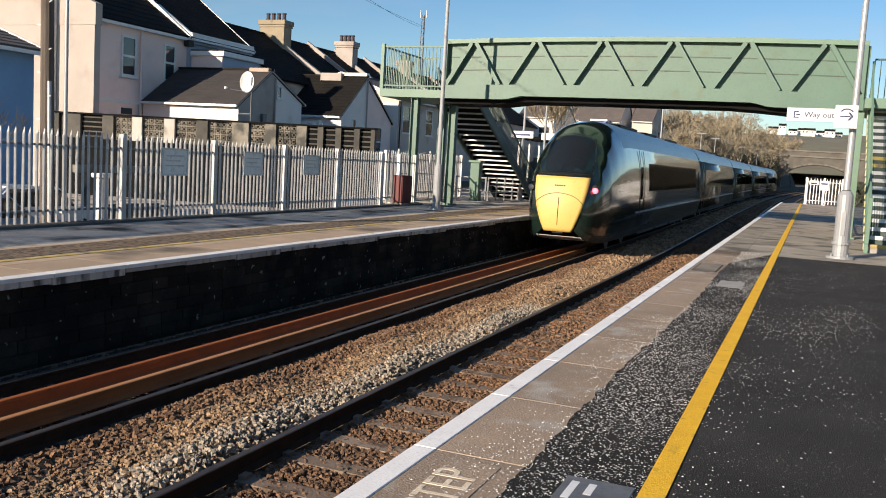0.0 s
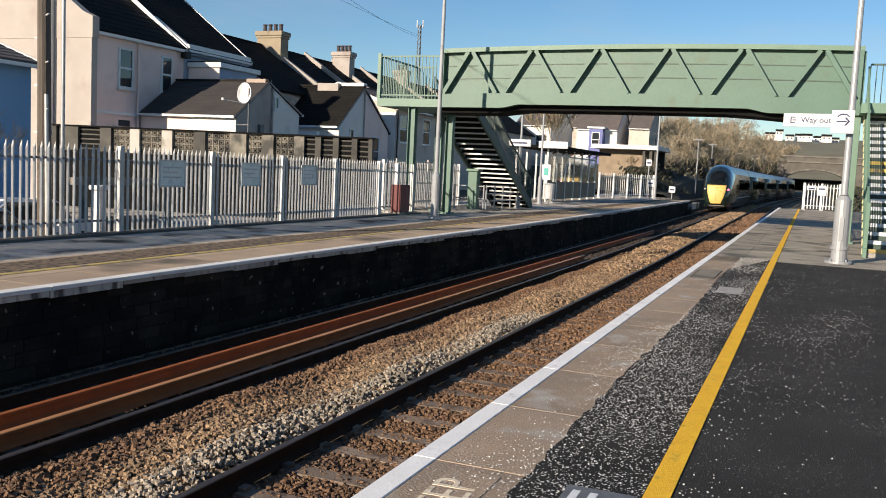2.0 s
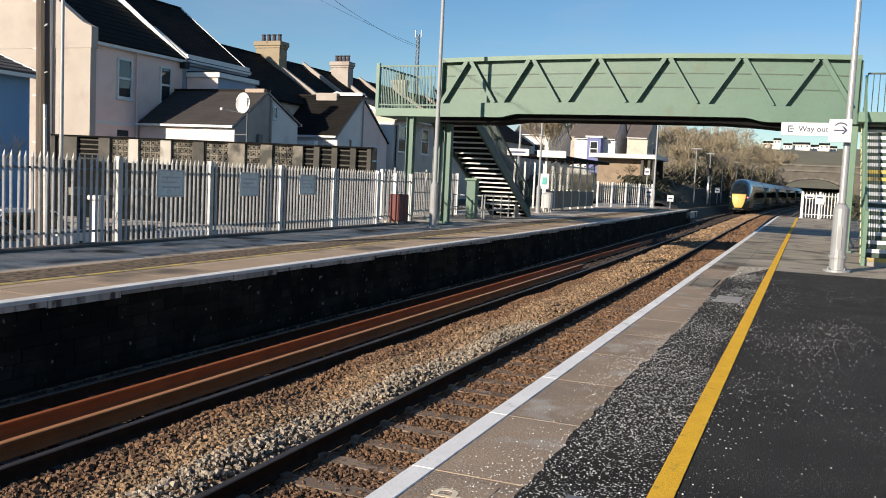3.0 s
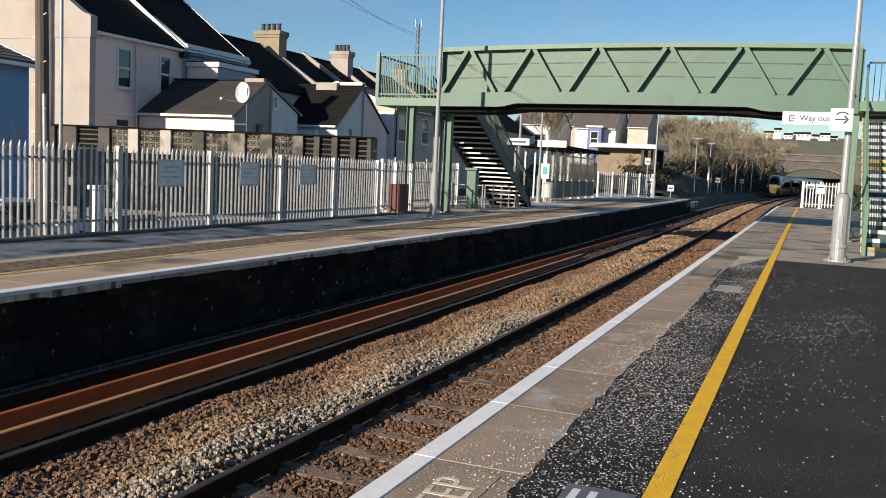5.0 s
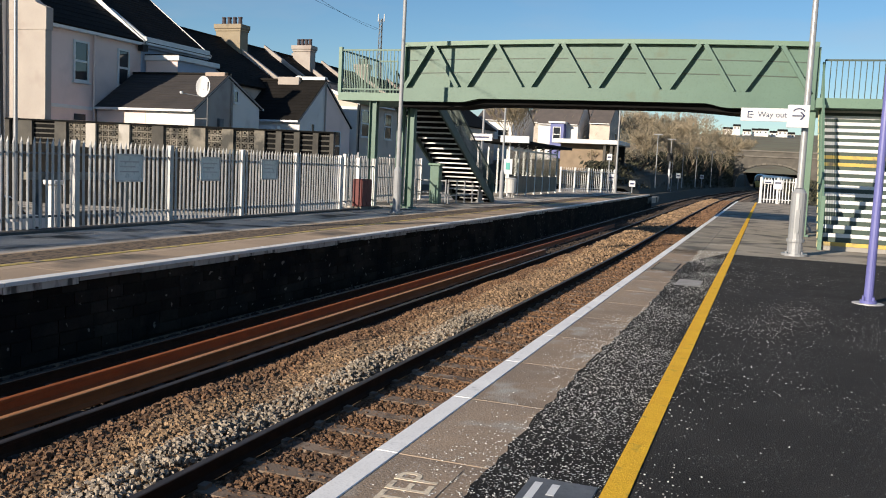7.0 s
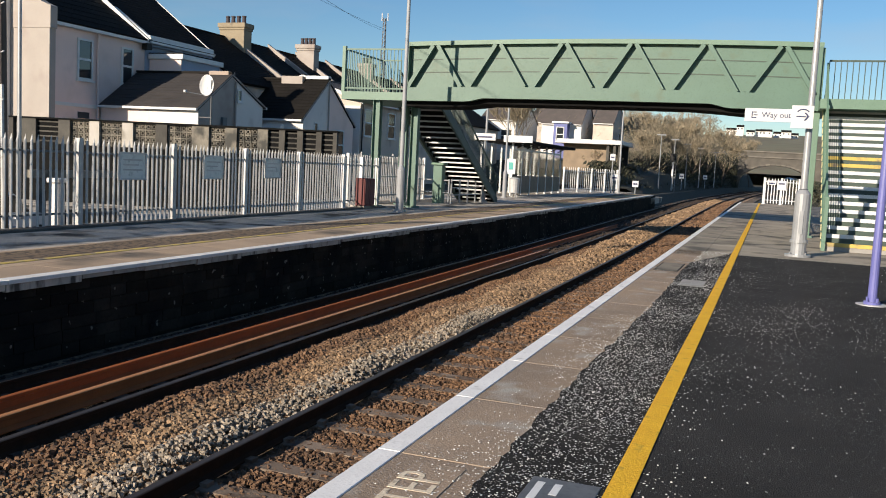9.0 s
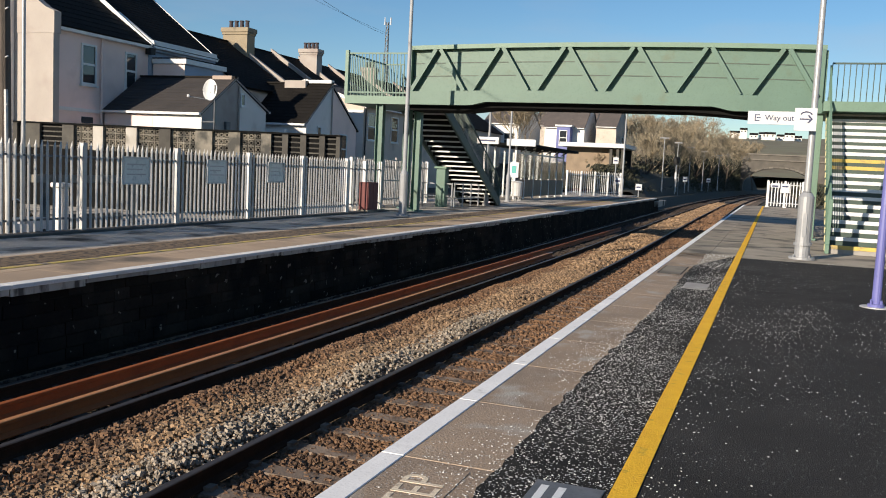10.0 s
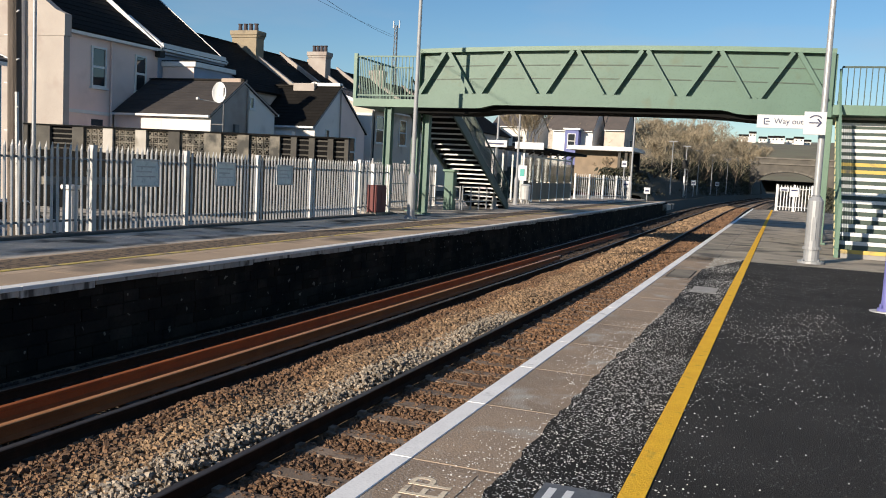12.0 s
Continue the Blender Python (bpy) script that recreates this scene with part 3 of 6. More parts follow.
def palisade(name, a, b, h, n_post, label, gap=0.155, mat="galv", post_w=0.055, last=True):
    """A palisade fence from a to b: posts, two rails, pales."""
    a, b = Vector(a), Vector(b)
    f = thing(name, a, label, "fence")
    d = (b - a)
    n = int(d.length / gap)
    turn = math.degrees(math.atan2(d.y, d.x)) - 90
    base_mesh = None
    for i in range(n + (1 if last else 0)):
        p = a + d * ((i + 0.3) / (n + 0.3))
        if base_mesh is None:
            o = part("pale", pale_bm(h), mat)
            base_mesh = o.data
        else:
            o = new("pale", base_mesh)
        o.parent = f
        lean = 1.2 * math.sin(i * 2.3) * math.sin(i * 0.7)
        o.matrix_basis = Matrix.Translation(p - a) @ pose(0, 0, 0, lean * 0.6, 0, turn)
    for i in range(n_post + (1 if last else 0)):
        p = a + d * (i / n_post)
        bm = bmesh.new()
        box(bm, p.x - post_w - 0.03, p.x + post_w - 0.015, p.y - post_w, p.y + post_w, p.z - 0.05, p.z + h - 0.02, 0.008)
        box(bm, p.x - 0.13, p.x + 0.14, p.y - 0.14, p.y + 0.14, p.z - 0.02, p.z + 0.03, 0.01)
        part("post", bm, mat, f)
    for z in (0.28, h - 0.3):
        part("rail", quick(bar, a + Vector((-0.028, 0, z)), b + Vector((-0.028, 0, z)), 0.03, 0.04), "galv_dark" if mat == "galv" else mat, f)
    return f


for y0, y1 in ((1.0, 4.2), (4.2, 7.3), (7.3, 10.35), (10.35, 13.73), (13.73, 16.63), (16.63, 19.54), (19.54, 22.3), (22.3, 25.1)):
    palisade("palisade_fence", (FENCE_X, y0, 0), (FENCE_X, y1, 0), 1.76, 1, "grey galvanised palisade fence panel on a concrete footing", gap=0.148, last=y0 > 22)
part_fence_end = palisade("palisade_fence", (FENCE_X - 0.05, 25.25, 0), (FENCE_X - 0.2, 28.1, 0), 1.72, 2, "grey palisade fence panel with widely spaced pales beside the footbridge", gap=0.33)
tagged(part("fence_kerb", B(FENCE_X - 0.18, FENCE_X + 0.22, -10, 28, -0.2, 0.05, 0.01), "block_dark"), "dark concrete kerb under the fence", "kerb", kind="structure")


def notice(y0, y1, z0, z1):
    n = thing("notice_board", (FENCE_X + 0.04, (y0 + y1) / 2, z0), "weathered grey-green notice board on the palisade fence", "notice board", "fence notices")
    x = FENCE_X + 0.02
    part("panel", B(x, x + 0.03, y0, y1, z0, z1, 0.006), "notice", n)
    bm = bmesh.new()
    for a, b, c, d in ((y0, y0 + 0.035, z0, z1), (y1 - 0.035, y1, z0, z1), (y0 + 0.035, y1 - 0.035, z1 - 0.035, z1), (y0 + 0.035, y1 - 0.035, z0, z0 + 0.035)):
        box(bm, x + 0.03, x + 0.045, a, b, c, d)
    part("frame", bm, "galv", n)
    h = z1 - z0
    for k in range(3):
        part("faded_line", B(x + 0.03, x + 0.034, y0 + 0.12, y1 - 0.12 - 0.12 * (k % 2), z1 - h * (0.3 + 0.18 * k), z1 - h * (0.25 + 0.18 * k)), "galv", n, "row of faded print")


notice(14.78, 15.62, 0.93, 1.51)
notice(17.66, 18.46, 0.95, 1.52)
notice(20.36, 21.16, 0.98, 1.52)

# red cabinet by the fence end
rc = thing("equipment_cabinet", (FENCE_X + 0.05, 26.4, 0), "dark red steel equipment cabinet against the fence", "cabinet")
part("body", B(-12.72, -12.4, 26.2, 27.0, 0.1, 1.0, 0.015), "red_box", rc)
part("door", B(-12.398, -12.385, 26.23, 26.59, 0.14, 0.96), "red_box", rc)
part("door", B(-12.398, -12.385, 26.61, 26.97, 0.14, 0.96), "red_box", rc)
part("plinth", B(-12.74, -12.38, 26.18, 27.02, 0.0, 0.1), "block", rc)


# ---- footbridge ----
BY, BY2 = 28.0, 29.9            # faces of the two trusses
BX0, BX1 = -11.9, 1.12
fb = thing("footbridge", (0, BY, 0), "green-painted steel truss footbridge over the tracks", "footbridge")


def camber(x):
    u = (x - (BX0 + BX1) / 2) / ((BX1 - BX0) / 2)
    return 0.10 * (1 - u * u)


def strip(bm, y0, y1, low, high, x0=BX0, x1=BX1, n=14):
    """A long plate between two height curves."""
    rings = []
    for i in range(n + 1):
        x = x0 + (x1 - x0) * i / n
        rings.append([bm.verts.new((x, y, z)) for y, z in ((y0, low(x)), (y1, low(x)), (y1, high(x)), (y0, high(x)))])
    for a, b in zip(rings, rings[1:]):
        for i in range(4):
            bm.faces.new((a[i], a[(i + 1) % 4], b[(i + 1) % 4], b[i]))
    bm.faces.new(rings[0])
    bm.faces.new(rings[-1])
    bmesh.ops.recalc_face_normals(bm, faces=bm.faces[:])


def soffit(x):
    lift = 0.13
    if x < -9.6:
        k = 0.0
    elif x < -9.1:
        k = (x + 9.6) / 0.5
    elif x < -1.85:
        k = 1.0
    elif x < -1.4:
        k = (-1.4 - x) / 0.45
    else:
        k = 0.0
    return 3.68 + camber(x) * 0.3 + lift * k * 0.9


for face, out in ((BY, -1), (BY2, 1)):
    y_in = face - out * 0.10
    bm = bmesh.new()
    strip(bm, face - out * 0.14, face - out * 0.20, lambda x: 4.10 + camber(x), lambda x: 5.56 + camber(x))
    part("web_panel", bm, "green", fb)
    bm = bmesh.new()
    strip(bm, face + out * 0.07, face - out * 0.20, lambda x: 5.50 + camber(x), lambda x: 5.64 + camber(x), BX0 - 0.02, BX1 + 0.02)
    part("top_chord", bm, "green_light", fb)
    bm = bmesh.new()
    strip(bm, face + out * 0.10, face - out * 0.20, soffit, lambda x: 4.12 + camber(x), n=60)
    part("bottom_chord", bm, "green", fb)
    for z in (4.62, 5.05):
        bm = bmesh.new()
        strip(bm, face - out * 0.125, face - out * 0.139, lambda x: z + camber(x), lambda x: z + 0.028 + camber(x))
        part("seam", bm, "green_dark", fb, "dark horizontal panel joint")
    tops = (-10.84, -8.66, -6.48, -4.30, -2.12, 0.06)
    for k, xt in enumerate(tops):
        for s in (-1, 1):
            xb = min(xt + s * 0.95, BX1 - 0.08)
            a = (xb, face + out * 0.02, 4.12 + camber(xb))
            b = (xt + s * 0.08, face + out * 0.02, 5.50 + camber(xt))
            bm = bmesh.new()
            bar(bm, a, b, 0.11, 0.13)
            part("diagonal", bm, "green", fb)
    for x in (BX0 + 0.06, BX1 - 0.06):
        part("end_post", B(x - 0.06, x + 0.06, face + out * 0.075 if out < 0 else face - 0.1, face + 0.1 if out < 0 else face + 0.075, 4.1, 5.52), "green", fb)
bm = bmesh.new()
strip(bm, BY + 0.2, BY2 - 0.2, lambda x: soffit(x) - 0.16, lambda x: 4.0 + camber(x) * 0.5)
part("deck", bm, "black_under", fb, "dark deck underside")
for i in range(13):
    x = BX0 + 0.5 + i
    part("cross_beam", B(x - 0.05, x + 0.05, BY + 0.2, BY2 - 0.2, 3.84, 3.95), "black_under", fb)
# landing at the far end
part("landing_slab", B(-14.25, BX0, BY - 0.08, 31.2, 3.68, 3.95), "green_light", fb)
part("landing_slab", B(BX1, 4.9, 26.9, 31.2, 3.68, 3.95), "green_light", fb)


def balusters(parent, a, b, h, gap, mat="green", r=0.012):
    a, b = Vector(a), Vector(b)
    d = b - a
    n = max(2, int(d.length / gap))
    for i in range(n + 1):
        p = a + d * i / n
        part("baluster", quick(bar, p, p + Vector((0, 0, h)), 2 * r, 2 * r), mat, parent)
    for z in (0.12, h):
        part("handrail" if z == h else "lower_rail", quick(bar, a + Vector((0, 0, z)), b + Vector((0, 0, z)), 0.05, 0.05), mat, parent)


for a, b in (((-14.2, 28.0, 3.95), (-11.95, 28.0, 3.95)), ((-14.2, 28.0, 3.95), (-14.2, 31.1, 3.95)), ((-14.2, 31.1, 3.95), (-13.4, 31.1, 3.95))):
    balusters(fb, a, b, 1.45, 0.13)
part("corner_post", B(-14.28, -14.16, 27.93, 28.05, 3.9, 5.5), "green_light", fb)
for x, y in ((-12.95, 28.15), (-12.95, 30.6), (-11.95, 29.2)):
    bm = bmesh.new()
    box(bm, x - 0.13, x + 0.13, y - 0.015, y + 0.015, 0, 3.7)
    box(bm, x - 0.13, x - 0.11, y - 0.12, y + 0.12, 0, 3.7)
    box(bm, x + 0.11, x + 0.13, y - 0.12, y + 0.12, 0, 3.7)
    box(bm, x - 0.22, x + 0.22, y - 0.22, y + 0.22, 0, 0.06)
    part("column", bm, "green", fb)
for x, y in ((1.06, 28.15), (1.06, 29.75)):
    bm = bmesh.new()
    box(bm, x - 0.13, x + 0.13, y - 0.12, y + 0.12, 0, 5.5, 0.01)
    box(bm, x - 0.2, x + 0.2, y - 0.2, y + 0.2, 0, 0.05)
    part("column", bm, "green_light", fb)


def flight(name, x0, x1, y0, z0, y1, z1, n, label, tread_mat, nose_mat, side_mat, first=None, below=False):
    """A straight stair along y: stringers, treads, risers, nosings, balustrades."""
    s = thing(name, ((x0 + x1) / 2, y0, z0), label, "staircase")
    dy, dz = (y1 - y0) / n, (z1 - z0) / n
    for i in range(n):
        y, z = y0 + dy * i, z0 + dz * (i + 1)
        t = 0.04
        part("tread", B(x0 + 0.06, x1 - 0.06, min(y, y + dy), max(y, y + dy), z - t, z), tread_mat, s)
        sgn = 1 if dy > 0 else -1
        part("riser", B(x0 + 0.06, x1 - 0.06, min(y, y + sgn * 0.02), max(y, y + sgn * 0.02), z - dz, z - t - 0.002), tread_mat if i else (first or tread_mat), s)
        if below:
            part("edge_strip", B(x0 + 0.3 - 0.015 * i, x1 - 0.07, y + dy - 0.012, y + dy - 0.003, z - 0.075, z - 0.012), "galv", s, "pale tread edge")
            continue
        nm = "yellow_faded" if (first and i == 0) else "yellow_faded" if (first and i in (n // 2, n // 2 + 1)) else nose_mat
        # small pale pieces draw the sunlit zigzag of the stringer
        if first:
            part("tread_end", B(x0 - 0.06, x0 - 0.042, y - 0.06, y + dy * 0.6, z - 0.13, z + 0.02), "tread_end", s, "stepped edge in pale yellow for sunlight")
        part("nosing", B(x0 + 0.07, x1 - 0.07, min(y - sgn * 0.015, y + sgn * 0.05), max(y - sgn * 0.015, y + sgn * 0.05), z - 0.085, z + 0.006), nm, s)
    for x in (x0, x1):
        bm = bmesh.new()
        prism(bm, [(y0 - dy * 0.5, z0), (y0 + dy * 0.6, z0), (y1 + dy * 0.3, z1 - 0.12), (y1 + dy * 0.3, z1 + 0.12), (y1 - dy * 0.6, z1 + 0.14), (y0 - dy * 0.5, z0 + 0.2)], "x", x - 0.04, x + 0.04)
        part("stringer", bm, side_mat, s)
        balusters(s, (x, y0, z0 + 0.15), (x, y1, z1 + 0.15), 1.05, 0.16, side_mat)
        part("newel_post", B(x - 0.05, x + 0.05, y0 - 0.1, y0, z0, z0 + 1.3, 0.01), side_mat, s)
    return s


near_stair = flight("footbridge_stairs", 1.30, 4.2, 23.0, 0.0, 28.4, 3.9, 20, "open steel stair with pale painted nosings rising to the footbridge", "green_dark", "trim", "green_light", first="galv_pale")
balusters(near_stair, (1.35, 28.6, 3.95), (4.9, 28.6, 3.95), 1.25, 0.16, "green_dark")
# near-black treads and risers stand for the dark gaps between the steps
far_stair = flight("footbridge_stairs", -13.5, -11.75, 38.8, 0.0, 31.2, 3.85, 20, "dark green steel stair coming down from the footbridge landing", "black_under", "galv", "green_dark", below=True)


# ---- lamp posts, signs ----
def lamp_post(x, y, label, h=8.0, r=0.075, head=True, base_h=1.35, mat="pole", collar=0.13):
    p = thing("lamp_post", (x, y, 0), label, "lamp post", "platform lamp posts")
    bm = bmesh.new()
    tube(bm, (x, y, 0), (x, y, base_h), collar, collar, 16)
    tube(bm, (x, y, base_h), (x, y, base_h + 0.12), collar, r, 16)
    part("base", bm, mat, p, smooth=False)
    part("shaft", T((x, y, base_h + 0.1), (x, y, h), r, r * 0.7, 14), mat, p)
    bm = bmesh.new()
    tube(bm, (x, y, 0.0), (x, y, 0.05), collar * 1.7, collar * 1.7, 16)
    for k in range(4):
        a = k * math.pi / 2 + 0.7
        tube(bm, (x + collar * 1.4 * math.cos(a), y + collar * 1.4 * math.sin(a), 0.05), (x + collar * 1.4 * math.cos(a), y + collar * 1.4 * math.sin(a), 0.10), 0.018, None, 6)
    part("flange", bm, mat, p)
    if head:
        bm = bmesh.new()
        box(bm, x - 0.5, x + 0.5, y - 0.13, y + 0.13, h, h + 0.10, 0.03)
        part("lamp_head", bm, mat, p)
        part("lens", B(x - 0.42, x + 0.42, y - 0.10, y + 0.10, h - 0.02, h), "lamp_lens", p)
    return p


lampR = lamp_post(0.68, 20.55, "pale grey steel lamp post with a thick base on the platform", collar=0.16)
part("access_door", B(0.64, 0.72, 20.55 - 0.175, 20.55 - 0.155, 0.5, 1.0), "pole", lampR)
part("band", T((0.68, 20.55, 0.30), (0.68, 20.55, 0.36), 0.19, None, 16), "pole", lampR)
part("band", T((0.68, 20.55, 1.28), (0.68, 20.55, 1.46), 0.10, 0.09, 16), "rubber", lampR)
lampL = lamp_post(-11.05, 26.0, "pale grey steel lamp post on the far platform before the footbridge", collar=0.13)
part("band", T((-11.05, 26.0, 1.28), (-11.05, 26.0, 1.42), 0.09, 0.085, 16), "rubber", lampL)
lamp_post(-12.03, 37.8, "pale grey lamp post beside the footbridge stairs", 5.9, 0.06, collar=0.11)
lamp_post(-12.95, 44.3, "pale grey lamp post beside the platform shelter", 7.0, 0.06, collar=0.11)
twin = lamp_post(-11.45, 71.8, "tall grey twin-headed lamp post at the end of the far platform", 6.8, 0.08, head=False, collar=0.12)
part("cross_arm", quick(bar, (-12.4, 71.8, 6.75), (-10.5, 71.8, 6.75), 0.07, 0.07), "pole", twin)
for dx in (-0.95, 0.95):
    part("lamp_head", B(-11.45 + dx - 0.3, -11.45 + dx + 0.3, 71.65, 71.95, 6.75, 6.9, 0.03), "sign_white", twin)
lamp_post(-14.64, 14.2, "thin white-painted pole behind the fence", 8.0, 0.045, head=False, base_h=0.3, collar=0.06)
bp = lamp_post(1.41, 13.1, "slim blue-painted post standing on the asphalt", 4.2, 0.06, head=False, base_h=0.05, mat="pole_blue", collar=0.062)
part("foot_plate", T((1.41, 13.1, 0), (1.41, 13.1, 0.012), 0.20, None, 18), "galv", bp)

tp = thing("telegraph_pole", (-12.95, 12.15, 0), "dark tarred wooden telegraph pole with iron steps by the fence", "pole")
part("pole_shaft", T((-12.95, 12.15, 0), (-13.05, 12.15, 8.5), 0.13, 0.10, 12), "wood_pole", tp)
part("cable_guard", T((-12.84, 12.1, 0), (-12.88, 12.1, 2.6), 0.035, 0.035, 8), "galv", tp)
for k in range(9):
    part("step_iron", quick(bar, (-12.9, 12.1, 1.9 + k * 0.42), (-12.78 if k % 2 else -13.12, 12.05, 1.92 + k * 0.42), 0.02, 0.02), "galv", tp)

# way out sign
ws = thing("way_out_sign", (0.05, 20.5, 2.9), "white way out sign with navy lettering on the lamp post", "sign")
part("panel", B(-0.64, 0.40, 20.34, 20.37, 2.86, 3.14, 0.004), "sign_white", ws)
part("panel", B(0.30, 0.74, 20.30, 20.334, 2.74, 3.22, 0.004), "sign_white", ws, "square white panel with arrow")
up = Matrix.Rotation(radians(90), 4, "X")
part("lettering", text_bm("Way out", 0.165, Matrix.Translation((0.0, 20.336, 3.0)) @ up), "sign_blue", ws)
bm = bmesh.new()
for a, b, c, d in ((-0.50, -0.48, 2.93, 3.07), (-0.48, -0.40, 2.93, 2.95), (-0.48, -0.40, 3.05, 3.07), (-0.46, -0.38, 2.99, 3.01)):
    box(bm, a, b, 20.334, 20.339, c, d)
part("exit_symbol", bm, "sign_blue", ws)
bm = bmesh.new()
box(bm, 0.40, 0.60, 20.294, 20.30, 2.975, 3.0)
prism(bm, [(0.55, 3.07), (0.59, 3.07), (0.66, 2.99), (0.59, 2.905), (0.55, 2.905), (0.615, 2.99)], "y", 20.294, 20.30)
for k in range(8):
    a0, a1 = radians(30 + 15 * k), radians(45 + 15 * k)
    bar(bm, (0.53 + 0.13 * math.cos(a0), 20.297, 3.03 + 0.11 * math.sin(a0)), (0.53 + 0.13 * math.cos(a1), 20.297, 3.03 + 0.11 * math.sin(a1)), 0.006, 0.025)
part("arrow", bm, "sign_blue", ws)
part("bracket", quick(bar, (0.5, 20.4, 3.05), (0.72, 20.5, 3.05), 0.04, 0.04), "pole", ws)


# ---- houses behind the far platform ----
def window(parent, face, plane, u0, u1, z0, z1, bars=1, frame_mat="trim", out=1):
    """A sash window on a wall plane; face 'x' or 'y' is the wall's normal, out its sign."""
    def bx(a0, a1, b0, b1, c0, c1):
        lo, hi = sorted((plane + out * a0, plane + out * a1))
        return B(lo, hi, b0, b1, c0, c1) if face == "x" else B(b0, b1, lo, hi, c0, c1)
    w = part("window", bx(0.004, 0.02, u0, u1, z0, z1), "glass_house", parent)
    t = 0.07
    for k, (b0, b1, c0, c1) in enumerate(((u0 - t, u0, z0 - t, z1 + t), (u1, u1 + t, z0 - t, z1 + t), (u0, u1, z1, z1 + t), (u0, u1, z0 - t, z0))):
        part("frame", bx(0.002, 0.06, b0, b1, c0, c1), frame_mat, w)
    for k in range(bars):
        z = z0 + (z1 - z0) * (k + 1) / (bars + 1)
        part("sash_bar", bx(0.02, 0.05, u0, u1, z - 0.04, z + 0.04), frame_mat, w)
    part("sill", bx(0.002, 0.12, u0 - 0.12, u1 + 0.12, z0 - t - 0.07, z0 - t - 0.002), frame_mat, w)


def chimney(parent, x0, x1, y0, y1, z0, z1, pots=4, mat="chimney"):
    bm = bmesh.new()
    box(bm, x0, x1, y0, y1, z0, z1 - 0.45)
    box(bm, x0 - 0.06, x1 + 0.06, y0 - 0.06, y1 + 0.06, z1 - 0.45, z1 - 0.3, 0.02)
    box(bm, x0 - 0.12, x1 + 0.12, y0 - 0.12, y1 + 0.12, z1 - 0.3, z1, 0.03)
    c = part("chimney", bm, mat, parent, "weathered rendered chimney stack")
    for k in range(pots):
        x, y = x0 + (x1 - x0) * (k + 0.75) / (pots + 0.5), (y0 + y1) / 2
        bm = bmesh.new()
        tube(bm, (x, y, z1), (x, y, z1 + 0.42), 0.15, 0.12, 10)
        tube(bm, (x, y, z1 + 0.42), (x, y, z1 + 0.5), 0.15, 0.15, 10)
        part("chimney_pot", bm, "pot", c)


def slope(parent, a, b, c, d, mat, thick=0.12, courses=0):
    """A roof slope with corners a, b (eaves) and c, d (ridge, c over b), laid in overlapping courses."""
    a, b, c, d = map(Vector, (a, b, c, d))
    n = (b - a).cross(d - a).normalized()
    if n.z < 0:
        n = -n
    bm = bmesh.new()
    rows = courses or 1
    lift = 0.016 if courses else 0.0
    line = []
    for i in range(rows):
        line += [(i / rows, lift), ((i + 1) / rows, 0.0)]
    line += [(1.0, -thick), (0.0, -thick)]
    left = [bm.verts.new(a.lerp(d, u) + n * w) for u, w in line]
    right = [bm.verts.new(b.lerp(c, u) + n * w) for u, w in line]
    for k in range(len(line)):
        j = (k + 1) % len(line)
        bm.faces.new((left[k], right[k], right[j], left[j]))
    bm.faces.new(left)
    bm.faces.new(right[::-1])
    bmesh.ops.recalc_face_normals(bm, faces=bm.faces[:])
    return part("roof", bm, mat, parent)


